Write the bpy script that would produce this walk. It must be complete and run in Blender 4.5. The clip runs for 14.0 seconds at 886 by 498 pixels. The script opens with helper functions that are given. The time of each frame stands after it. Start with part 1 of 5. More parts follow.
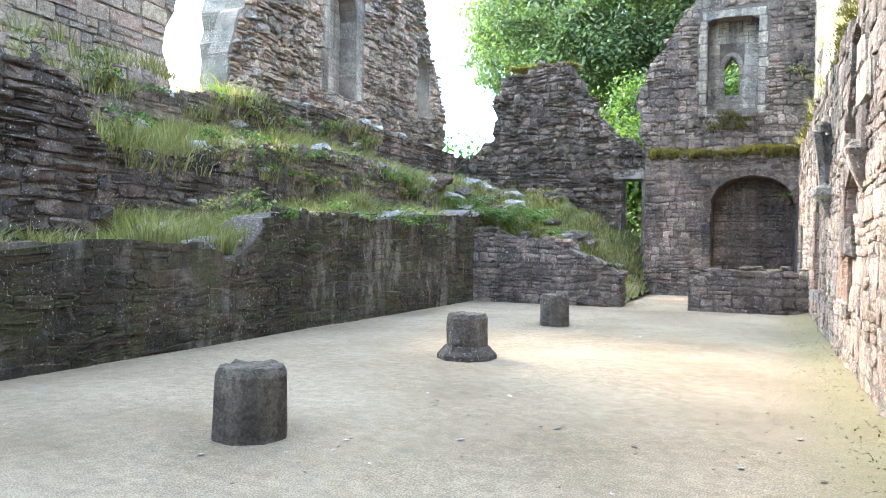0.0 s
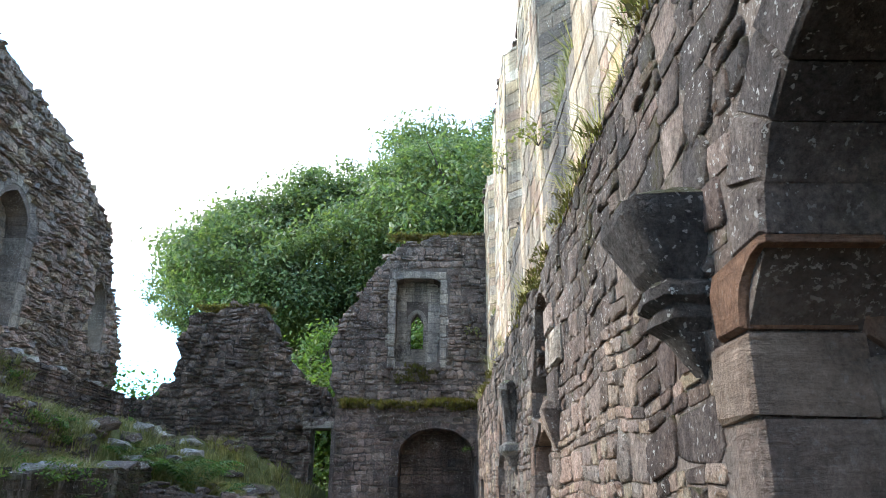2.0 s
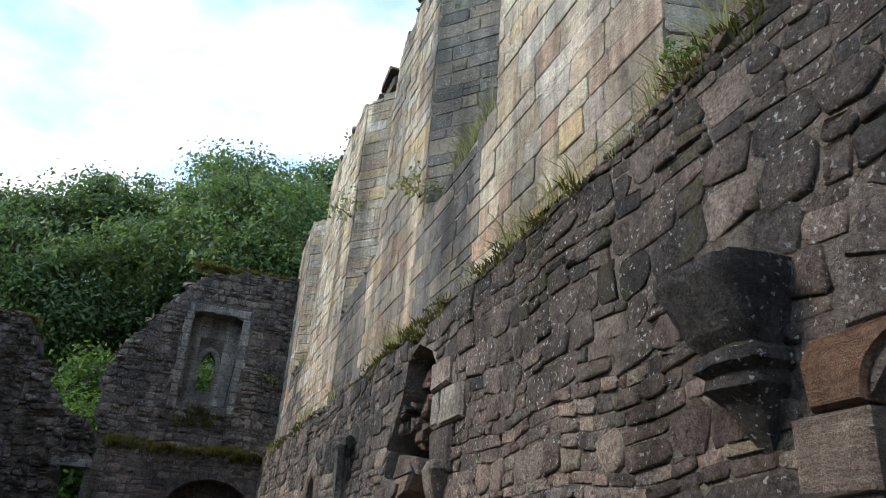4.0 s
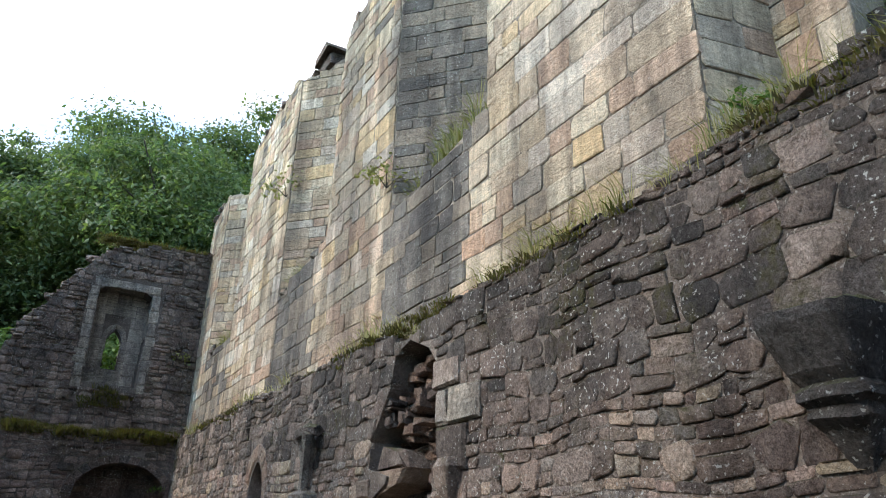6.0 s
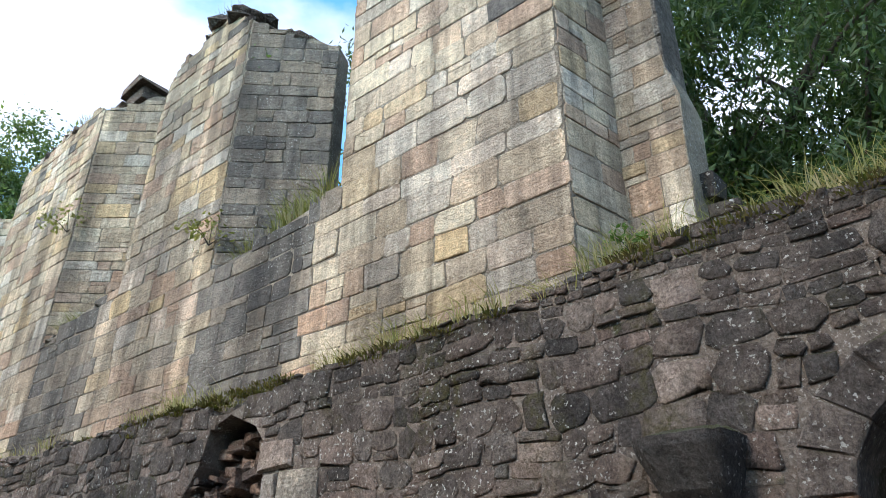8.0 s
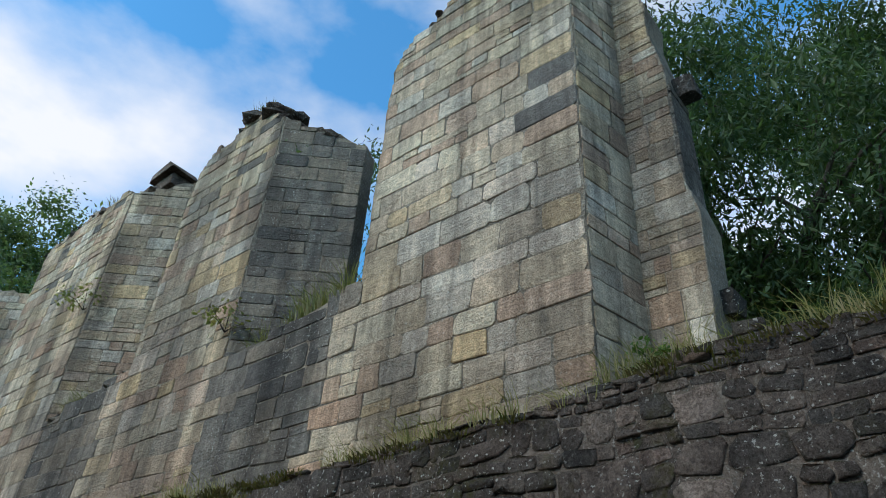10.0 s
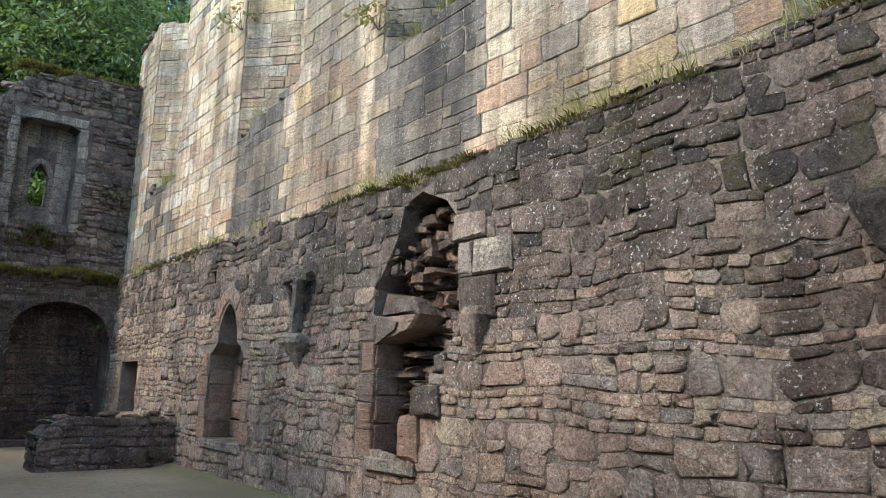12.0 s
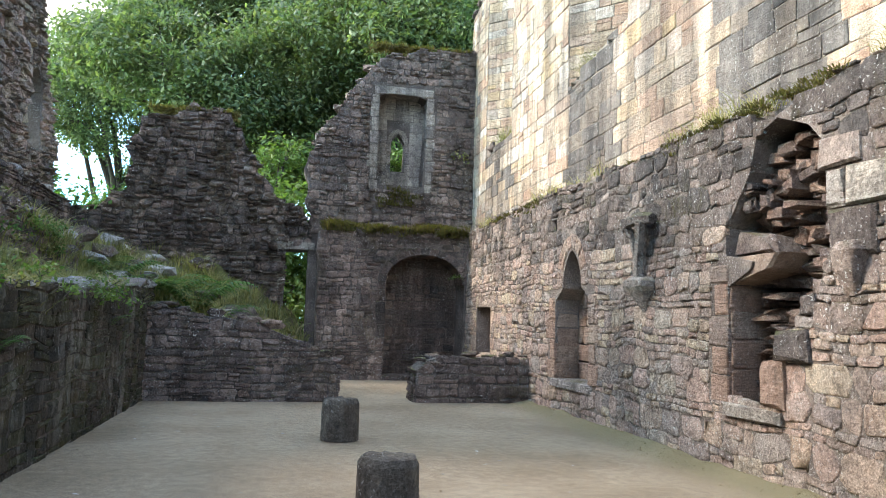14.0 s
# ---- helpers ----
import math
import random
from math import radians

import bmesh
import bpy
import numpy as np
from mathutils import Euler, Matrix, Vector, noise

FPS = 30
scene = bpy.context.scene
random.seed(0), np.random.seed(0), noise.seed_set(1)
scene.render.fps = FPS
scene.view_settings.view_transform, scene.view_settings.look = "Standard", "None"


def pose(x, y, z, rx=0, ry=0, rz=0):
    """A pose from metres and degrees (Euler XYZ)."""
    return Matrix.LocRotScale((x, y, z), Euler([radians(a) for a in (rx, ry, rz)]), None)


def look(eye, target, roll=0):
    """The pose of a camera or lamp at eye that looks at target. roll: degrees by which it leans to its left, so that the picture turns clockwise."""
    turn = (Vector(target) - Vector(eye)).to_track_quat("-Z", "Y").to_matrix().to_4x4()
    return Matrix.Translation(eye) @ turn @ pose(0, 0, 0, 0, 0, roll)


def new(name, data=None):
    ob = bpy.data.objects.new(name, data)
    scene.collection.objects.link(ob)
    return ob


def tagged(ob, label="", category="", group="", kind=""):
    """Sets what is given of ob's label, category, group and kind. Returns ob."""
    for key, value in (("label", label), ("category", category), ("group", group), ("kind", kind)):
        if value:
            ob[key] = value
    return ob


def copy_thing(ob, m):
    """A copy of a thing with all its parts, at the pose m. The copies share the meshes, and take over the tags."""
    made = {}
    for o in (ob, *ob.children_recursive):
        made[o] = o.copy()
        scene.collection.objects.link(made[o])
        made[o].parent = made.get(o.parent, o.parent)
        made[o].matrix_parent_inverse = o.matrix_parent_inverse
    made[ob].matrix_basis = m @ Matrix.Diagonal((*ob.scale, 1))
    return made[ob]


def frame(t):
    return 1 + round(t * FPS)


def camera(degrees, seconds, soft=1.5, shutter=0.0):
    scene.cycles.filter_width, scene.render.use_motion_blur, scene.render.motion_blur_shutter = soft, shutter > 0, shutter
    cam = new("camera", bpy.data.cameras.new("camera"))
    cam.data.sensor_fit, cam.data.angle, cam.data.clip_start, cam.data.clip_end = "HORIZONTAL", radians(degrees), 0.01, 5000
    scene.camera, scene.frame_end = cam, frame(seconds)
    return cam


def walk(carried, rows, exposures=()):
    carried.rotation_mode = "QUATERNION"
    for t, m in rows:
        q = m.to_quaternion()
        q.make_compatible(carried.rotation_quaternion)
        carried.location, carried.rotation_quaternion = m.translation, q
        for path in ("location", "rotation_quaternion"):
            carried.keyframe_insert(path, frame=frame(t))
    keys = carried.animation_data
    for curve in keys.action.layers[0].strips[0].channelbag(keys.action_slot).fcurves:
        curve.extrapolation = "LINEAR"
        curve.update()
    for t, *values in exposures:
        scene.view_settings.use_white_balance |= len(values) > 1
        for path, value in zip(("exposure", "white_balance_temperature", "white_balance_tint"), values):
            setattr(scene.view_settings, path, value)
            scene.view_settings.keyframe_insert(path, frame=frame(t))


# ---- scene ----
cam = camera(62.4, 14.0, 0.75)
EXPOSURES = [(0.0, 2.85, 7000, 20), (0.5, 2.42, 7000, 20), (1.0, 2.15, 7000, 20), (1.5, 1.9, 6700, 19), (2.0, 1.35, 6700, 19), (2.5, 0.85, 6700, 19), (3.0, 0.25, 6700, 19), (3.7, 0.2, 6700, 19), (6.0, 0.5, 6700, 19), (6.5, 0.6, 6700, 19), (7.0, 0.34, 6700, 19), (7.5, 0.47, 6700, 19), (8.2, 0.45, 6700, 19), (10.3, -0.6, 6200, 11), (10.8, -0.35, 6600, 17), (11.3, 0.2, 7000, 20), (12.0, 0.8, 7000, 20), (13.0, 1.2, 7000, 20), (14.0, 1.6, 7000, 20)]
PATH = [
    (0, (-0.829, -1.963, 1.256), (-1.631, -0.132, 1.248), 0.9),
    (0.5, (-0.796, -1.96, 1.269), (-1.236, -0.009, 1.291), 1.5),
    (1, (-0.865, -1.847, 1.291), (-1.058, 0.138, 1.45), 1.0),
    (1.5, (-0.982, -1.576, 1.39), (-1.044, 0.355, 1.906), -0.4),
    (2, (-1.141, -1.382, 1.378), (-1.125, 0.509, 2.029), 0.2),
    (2.5, (-1.373, -1.157, 1.418), (-1.007, 0.629, 2.24), -0.8),
    (3, (-1.598, -0.941, 1.364), (-1.14, 0.822, 2.191), 0.9),
    (3.5, (-1.883, -0.756, 1.294), (-1.4, 0.98, 2.161), 4.6),
    (3.7, (-2.042, -0.714, 1.286), (-1.519, 1.018, 2.139), 4.7),
    (6, (-3.528, -0.384, 1.469), (-2.619, 1.224, 2.234), 1.4),
    (6.5, (-3.764, -0.195, 1.529), (-2.774, 1.31, 2.398), 1.9),
    (7, (-4.039, -0.072, 1.475), (-2.883, 1.323, 2.322), 0.9),
    (7.5, (-4.213, 0.032, 1.536), (-2.861, 1.297, 2.292), 0.1),
    (8, (-4.298, 0.118, 1.619), (-2.942, 1.254, 2.552), 0.3),
    (8.2, (-4.374, 0.142, 1.624), (-3.054, 1.218, 2.673), 0.8),
    (10.5, (-4.453, 0.173, 1.588), (-3.226, 1.245, 2.748), 4.2),
    (11, (-4.51, 0.208, 1.527), (-3.172, 1.448, 2.347), 4.9),
    (11.5, (-4.521, 0.246, 1.502), (-3.175, 1.638, 2.001), 2.2),
    (12, (-4.554, 0.255, 1.506), (-3.352, 1.81, 1.876), 1.3),
    (12.5, (-4.585, 0.289, 1.498), (-3.595, 1.988, 1.862), 1.6),
    (13, (-4.612, 0.301, 1.488), (-3.792, 2.092, 1.838), 1.5),
    (13.5, (-4.653, 0.308, 1.471), (-4.048, 2.193, 1.755), 1.5),
    (14, (-4.684, 0.312, 1.467), (-4.266, 2.257, 1.671), 1.7),
]
walk(cam, [(t, look(eye, target, roll)) for t, eye, target, roll in PATH], EXPOSURES)

# ---- sky, sun ----
world = bpy.data.worlds.new("sky")
scene.world = world
world.use_nodes = True
wn = world.node_tree
wn.nodes.clear()
SUN_FROM = Vector((-0.84, 0.22, 0.66)).normalized()
w_sky = wn.nodes.new("ShaderNodeTexSky")
w_sky.sky_type = "NISHITA"
w_sky.sun_disc = False
w_sky.ozone_density = 2.5
w_sky.sun_elevation = math.asin(SUN_FROM.z)
w_sky.sun_rotation = math.atan2(SUN_FROM.x, SUN_FROM.y)
w_co = wn.nodes.new("ShaderNodeTexCoord")
w_map = wn.nodes.new("ShaderNodeMapping")
w_map.inputs["Scale"].default_value = (1.0, 1.0, 1.9)
w_map.inputs["Location"].default_value = (0.35, 0.2, 0.1)
w_noise = wn.nodes.new("ShaderNodeTexNoise")
w_noise.inputs["Scale"].default_value = 2.1
w_noise.inputs["Detail"].default_value = 7.0
w_noise.inputs["Roughness"].default_value = 0.52
w_ramp = wn.nodes.new("ShaderNodeValToRGB")
w_ramp.color_ramp.elements[0].position = 0.42
w_ramp.color_ramp.elements[1].position = 0.64
w_mix = wn.nodes.new("ShaderNodeMix")
w_mix.data_type = "RGBA"
w_mix.inputs[7].default_value = (10.5, 10.7, 11.0, 1)
w_bg = wn.nodes.new("ShaderNodeBackground")
w_bg.inputs["Strength"].default_value = 0.13
w_out = wn.nodes.new("ShaderNodeOutputWorld")
wn.links.new(w_co.outputs["Generated"], w_map.inputs["Vector"])
wn.links.new(w_map.outputs["Vector"], w_noise.inputs["Vector"])
wn.links.new(w_noise.outputs["Fac"], w_ramp.inputs["Fac"])
wn.links.new(w_ramp.outputs["Color"], w_mix.inputs[0])
w_blue = wn.nodes.new("ShaderNodeMix")
w_blue.data_type = "RGBA"
w_blue.blend_type = "MULTIPLY"
w_blue.inputs[0].default_value = 1.0
w_blue.inputs[7].default_value = (1.35, 3.0, 3.4, 1)
wn.links.new(w_sky.outputs["Color"], w_blue.inputs[6])
wn.links.new(w_blue.outputs[2], w_mix.inputs[6])
wn.links.new(w_mix.outputs[2], w_bg.inputs["Color"])
wn.links.new(w_bg.outputs["Background"], w_out.inputs["Surface"])

sun_data = bpy.data.lights.new("sun", "SUN")
sun_data.energy = 2.6
sun_data.angle = radians(18)
sun_data.color = (1.0, 0.91, 0.78)
sun = new("sun", sun_data)
sun.matrix_world = look(SUN_FROM * 60, (0, 0, 0))

rng = random.Random(7)


# ---- materials ----
def start_mat(name, rough=0.9):
    m = bpy.data.materials.new(name)
    m.use_nodes = True
    nt = m.node_tree
    b = nt.nodes["Principled BSDF"]
    b.inputs["Roughness"].default_value = rough
    b.inputs["Specular IOR Level"].default_value = 0.25
    return m, nt, b


def place_of(nt, scale=(1, 1, 1)):
    g = nt.nodes.new("ShaderNodeNewGeometry")
    mp = nt.nodes.new("ShaderNodeMapping")
    mp.inputs["Scale"].default_value = scale
    nt.links.new(g.outputs["Position"], mp.inputs["Vector"])
    return mp.outputs["Vector"]


def noise_of(nt, vec, scale, detail=4.0, rough=0.6):
    n = nt.nodes.new("ShaderNodeTexNoise")
    n.inputs["Scale"].default_value = scale
    n.inputs["Detail"].default_value = detail
    n.inputs["Roughness"].default_value = rough
    nt.links.new(vec, n.inputs["Vector"])
    return n.outputs["Fac"]


def ramp_of(nt, fac, stops, step=False):
    r = nt.nodes.new("ShaderNodeValToRGB")
    e = r.color_ramp.elements
    while len(e) < len(stops):
        e.new(0.5)
    for el, (p, c) in zip(e, stops):
        el.position = p
        el.color = (c, c, c, 1) if not isinstance(c, tuple) else (*c, 1)
    if step:
        r.color_ramp.interpolation = "CONSTANT"
    nt.links.new(fac, r.inputs["Fac"])
    return r.outputs["Color"]


def mixed(nt, fac, a, b, mode="MIX"):
    m = nt.nodes.new("ShaderNodeMix")
    m.data_type = "RGBA"
    m.blend_type = mode
    for sock, v in ((m.inputs[0], fac), (m.inputs[6], a), (m.inputs[7], b)):
        if isinstance(v, (int, float)):
            sock.default_value = v
        elif isinstance(v, tuple):
            sock.default_value = (*v, 1)
        else:
            nt.links.new(v, sock)
    return m.outputs[2]


def sums(nt, op, a, b):
    m = nt.nodes.new("ShaderNodeMath")
    m.operation = op
    for sock, v in ((m.inputs[0], a), (m.inputs[1], b)):
        if isinstance(v, (int, float)):
            sock.default_value = v
        else:
            nt.links.new(v, sock)
    return m.outputs[0]


def piece_random(nt):
    o = nt.nodes.new("ShaderNodeObjectInfo")
    g = nt.nodes.new("ShaderNodeNewGeometry")
    return sums(nt, "FRACT", sums(nt, "ADD", o.outputs["Random"], g.outputs["Random Per Island"]), 0.0)


def upward(nt, lo, hi):
    g = nt.nodes.new("ShaderNodeNewGeometry")
    s = nt.nodes.new("ShaderNodeSeparateXYZ")
    nt.links.new(g.outputs["Normal"], s.inputs[0])
    return ramp_of(nt, s.outputs["Z"], [(lo, 0.0), (hi, 1.0)])


def relief(nt, b, height, strength, distance):
    n = nt.nodes.new("ShaderNodeBump")
    n.inputs["Strength"].default_value = strength
    n.inputs["Distance"].default_value = distance
    nt.links.new(height, n.inputs["Height"])
    nt.links.new(n.outputs["Normal"], b.inputs["Normal"])


def stone_mat(name, colours, lichen=0.6, stain=0.6, streak=0.3, moss=0.5, bed=0.0, lime=0.0, speckle=0.65, rough=1.0, creep=0.0):
    m, nt, b = start_mat(name, 0.92)
    rnd = piece_random(nt)
    k = len(colours)
    col = ramp_of(nt, rnd, [((i + 0.0) / k, c) for i, c in enumerate(colours)])
    pos = place_of(nt)
    grain = noise_of(nt, pos, 42, 7, 0.75)
    col = mixed(nt, speckle, col, ramp_of(nt, grain, [(0.34, 0.30), (0.5, 0.95), (0.66, 1.6)]), "MULTIPLY")
    mid = noise_of(nt, pos, 11.0, 7, 0.74)
    col = mixed(nt, min(0.75, speckle + 0.1), col, ramp_of(nt, mid, [(0.32, 0.38), (0.5, 1.0), (0.68, 1.45)]), "MULTIPLY")
    big = noise_of(nt, pos, 0.75, 6, 0.68)
    col = mixed(nt, stain, col, ramp_of(nt, big, [(0.40, (0.30, 0.295, 0.30)), (0.58, (1.12, 1.1, 1.06))]), "MULTIPLY")
    if streak:
        run = noise_of(nt, place_of(nt, (3.4, 3.4, 0.22)), 1.0, 6, 0.62)
        col = mixed(nt, streak * 0.8, col, ramp_of(nt, run, [(0.40, (0.20, 0.198, 0.205)), (0.56, (1.08, 1.07, 1.05))]), "MULTIPLY")
        st = noise_of(nt, place_of(nt, (0.85, 0.85, 0.2)), 1.0, 7, 0.66)
        col = mixed(nt, streak, col, ramp_of(nt, st, [(0.40, (0.24, 0.24, 0.245)), (0.60, (1.12, 1.1, 1.08))]), "MULTIPLY")
    if bed:
        bd = noise_of(nt, place_of(nt, (3, 3, 30)), 1.0, 4, 0.6)
        col = mixed(nt, bed, col, ramp_of(nt, bd, [(0.35, 0.5), (0.6, 1.15)]), "MULTIPLY")
    if moss:
        mk = sums(nt, "MULTIPLY", upward(nt, 0.35, 0.85), ramp_of(nt, noise_of(nt, pos, 2.2, 5, 0.6), [(0.46, 0.0), (0.58, 1.0)]))
        mk = sums(nt, "MULTIPLY", mk, moss)
        col = mixed(nt, mk, col, (0.075, 0.085, 0.022))
    if creep:
        wide = ramp_of(nt, noise_of(nt, place_of(nt, (1.0, 1.0, 0.55)), 1.15, 5, 0.66), [(0.52, 0.0), (0.62, 1.0)])
        fine = ramp_of(nt, noise_of(nt, pos, 17, 4, 0.7), [(0.38, 0.0), (0.58, 1.0)])
        col = mixed(nt, sums(nt, "MULTIPLY", sums(nt, "MULTIPLY", wide, fine), creep), col, (0.085, 0.078, 0.026))
    if lichen:
        sp = noise_of(nt, pos, 31, 3, 0.55)
        area = ramp_of(nt, noise_of(nt, pos, 1.3, 3, 0.5), [(0.40, 0.0), (0.56, 1.0)])
        lk = sums(nt, "MULTIPLY", ramp_of(nt, sp, [(0.62, 0.0), (0.66, 1.0)]), area)
        col = mixed(nt, sums(nt, "MULTIPLY", lk, lichen), col, (0.62, 0.61, 0.56))
    if lime:
        run = noise_of(nt, place_of(nt, (3.2, 3.2, 0.9)), 1.0, 5, 0.65)
        patch = ramp_of(nt, noise_of(nt, pos, 0.8, 4, 0.6), [(0.46, 0.0), (0.6, 1.0)])
        lm = sums(nt, "MULTIPLY", sums(nt, "MULTIPLY", ramp_of(nt, run, [(0.5, 0.0), (0.62, 1.0)]), patch), lime)
        col = mixed(nt, lm, col, (0.55, 0.52, 0.45))
    nt.links.new(col, b.inputs["Base Color"])
    h = sums(nt, "ADD", sums(nt, "MULTIPLY", grain, 0.5), mid)
    h = sums(nt, "ADD", h, sums(nt, "MULTIPLY", noise_of(nt, pos, 5.0, 3, 0.6), 0.8))
    if bed:
        h = sums(nt, "ADD", h, sums(nt, "MULTIPLY", bd, 0.5))
    relief(nt, b, h, 0.35 + 0.65 * rough, 0.085 * rough)
    return m


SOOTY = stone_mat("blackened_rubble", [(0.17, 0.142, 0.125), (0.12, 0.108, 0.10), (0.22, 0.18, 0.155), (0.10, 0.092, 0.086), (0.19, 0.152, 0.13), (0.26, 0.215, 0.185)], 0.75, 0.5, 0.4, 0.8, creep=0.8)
RED = stone_mat("red_sandstone", [(0.37, 0.215, 0.135), (0.33, 0.19, 0.12)], 0.1, 0.35, 0.1, 0.1, 0.3, 0.0, 0.4)
FLUE = stone_mat("broken_core_stone", [(0.36, 0.235, 0.175), (0.27, 0.19, 0.155), (0.42, 0.29, 0.22), (0.20, 0.155, 0.135)], 0.2, 0.5, 0.2, 0.3)
RUIN = stone_mat("broken_purple_rubble", [(0.32, 0.24, 0.205), (0.19, 0.155, 0.138), (0.42, 0.33, 0.28), (0.145, 0.123, 0.11), (0.27, 0.20, 0.172), (0.36, 0.275, 0.23), (0.23, 0.18, 0.157)], 0.7, 0.6, 0.4, 0.8, creep=0.35)
RUBBLE = stone_mat("rubble_stone", [(0.50, 0.365, 0.295), (0.37, 0.30, 0.255), (0.58, 0.45, 0.345), (0.31, 0.265, 0.24), (0.53, 0.40, 0.33), (0.45, 0.32, 0.26), (0.56, 0.46, 0.33), (0.40, 0.345, 0.30)], 0.7, 0.55, 0.2, 0.6)
WEATHERED = stone_mat("weathered_rubble", [(0.29, 0.225, 0.19), (0.22, 0.19, 0.17), (0.36, 0.28, 0.235), (0.18, 0.165, 0.15), (0.33, 0.255, 0.215), (0.41, 0.33, 0.28)], 1.0, 0.6, 0.3, 0.7, creep=0.3)
DARK = stone_mat("dark_rubble", [(0.25, 0.185, 0.158), (0.18, 0.152, 0.137), (0.315, 0.235, 0.19), (0.145, 0.13, 0.122), (0.27, 0.205, 0.175)], 0.8, 0.6, 0.55, 0.8)
DAMP = stone_mat("damp_rubble", [(0.105, 0.084, 0.058), (0.075, 0.068, 0.05), (0.13, 0.10, 0.07), (0.062, 0.058, 0.046), (0.085, 0.085, 0.045)], 0.35, 0.6, 0.3, 0.9, 0.0, 0.3, creep=0.7)
ASHLAR = stone_mat("buff_ashlar", [(0.70, 0.545, 0.37), (0.57, 0.465, 0.35), (0.80, 0.685, 0.51), (0.63, 0.42, 0.29), (0.83, 0.745, 0.62), (0.50, 0.425, 0.345), (0.75, 0.55, 0.32), (0.61, 0.515, 0.40), (0.72, 0.595, 0.43), (0.57, 0.405, 0.295)], 0.25, 0.42, 0.66, 0.4, 0.2, 0.0, 0.38, 0.7)
STAINED = stone_mat("water_stained_ashlar", [(0.24, 0.215, 0.185), (0.19, 0.175, 0.155), (0.30, 0.265, 0.225), (0.165, 0.152, 0.14), (0.36, 0.30, 0.235)], 0.5, 0.5, 0.6, 0.6, 0.15, 0.0, 0.4, 0.6)
DRESSED = stone_mat("dressed_sandstone", [(0.44, 0.30, 0.22), (0.33, 0.26, 0.215), (0.48, 0.36, 0.27), (0.40, 0.27, 0.20)], 0.25, 0.45, 0.2, 0.3, 0.25, 0.0, 0.4)
GREY = stone_mat("grey_dressed_stone", [(0.42, 0.38, 0.33), (0.34, 0.305, 0.275), (0.48, 0.43, 0.36)], 0.4, 0.5, 0.5, 0.5, 0.3)
PALE = stone_mat("pale_lichened_stone", [(0.46, 0.45, 0.43), (0.33, 0.32, 0.30), (0.56, 0.55, 0.52)], 1.0, 0.5, 0.0, 0.7)
BLACK = stone_mat("blackened_carved_stone", [(0.115, 0.104, 0.096), (0.09, 0.083, 0.077), (0.14, 0.126, 0.115)], 0.7, 0.6, 0.35, 0.6)
STUMP = stone_mat("weathered_pillar_stone", [(0.18, 0.155, 0.118), (0.155, 0.135, 0.11)], 0.5, 0.6, 0.5, 0.0)


def mortar_mat(name, a, c):
    m, nt, b = start_mat(name, 0.95)
    pos = place_of(nt)
    n1 = noise_of(nt, pos, 1.1, 5, 0.65)
    n2 = noise_of(nt, pos, 30, 5, 0.7)
    big = noise_of(nt, pos, 0.75, 6, 0.68)
    col = ramp_of(nt, n1, [(0.35, a), (0.65, c)])
    col = mixed(nt, 0.6, col, ramp_of(nt, big, [(0.40, 0.35), (0.58, 1.1)]), "MULTIPLY")
    col = mixed(nt, 0.7, col, ramp_of(nt, n2, [(0.3, 0.45), (0.7, 1.3)]), "MULTIPLY")
    grit = sums(nt, "MULTIPLY", ramp_of(nt, noise_of(nt, pos, 38, 3, 0.6), [(0.56, 0.0), (0.62, 0.75)]), ramp_of(nt, noise_of(nt, pos, 1.7, 4, 0.6), [(0.42, 0.0), (0.56, 1.0)]))
    col = mixed(nt, grit, col, (0.46, 0.43, 0.385))
    nt.links.new(col, b.inputs["Base Color"])
    relief(nt, b, n2, 1.0, 0.05)
    return m


MORTAR = mortar_mat("lime_mortar", (0.15, 0.124, 0.106), (0.31, 0.255, 0.212))
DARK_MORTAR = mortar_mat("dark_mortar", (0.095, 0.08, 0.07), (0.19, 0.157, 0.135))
BUFF_MORTAR = mortar_mat("buff_mortar", (0.19, 0.163, 0.13), (0.40, 0.335, 0.26))


def gravel_mat():
    m, nt, b = start_mat("sandy_gravel", 0.95)
    pos = place_of(nt)
    fine = noise_of(nt, pos, 95, 4, 0.75)
    mid = noise_of(nt, pos, 9, 5, 0.65)
    big = noise_of(nt, pos, 0.55, 4, 0.55)
    col = ramp_of(nt, big, [(0.35, (0.235, 0.182, 0.116)), (0.65, (0.33, 0.266, 0.18))])
    col = mixed(nt, 0.8, col, ramp_of(nt, fine, [(0.32, 0.35), (0.5, 0.95), (0.66, 1.6)]), "MULTIPLY")
    col = mixed(nt, 0.55, col, ramp_of(nt, mid, [(0.3, 0.6), (0.7, 1.3)]), "MULTIPLY")
    # moss along the foot of the long wall
    g = nt.nodes.new("ShaderNodeNewGeometry")
    s = nt.nodes.new("ShaderNodeSeparateXYZ")
    nt.links.new(g.outputs["Position"], s.inputs[0])
    edge = ramp_of(nt, sums(nt, "ADD", sums(nt, "MULTIPLY", s.outputs["X"], 0.5), sums(nt, "ADD", sums(nt, "MULTIPLY", mid, 0.6), 0.1)), [(0.02, 0.0), (0.30, 0.6)])
    col = mixed(nt, edge, col, (0.14, 0.13, 0.055))
    nt.links.new(col, b.inputs["Base Color"])
    relief(nt, b, sums(nt, "ADD", fine, mid), 0.9, 0.022)
    return m


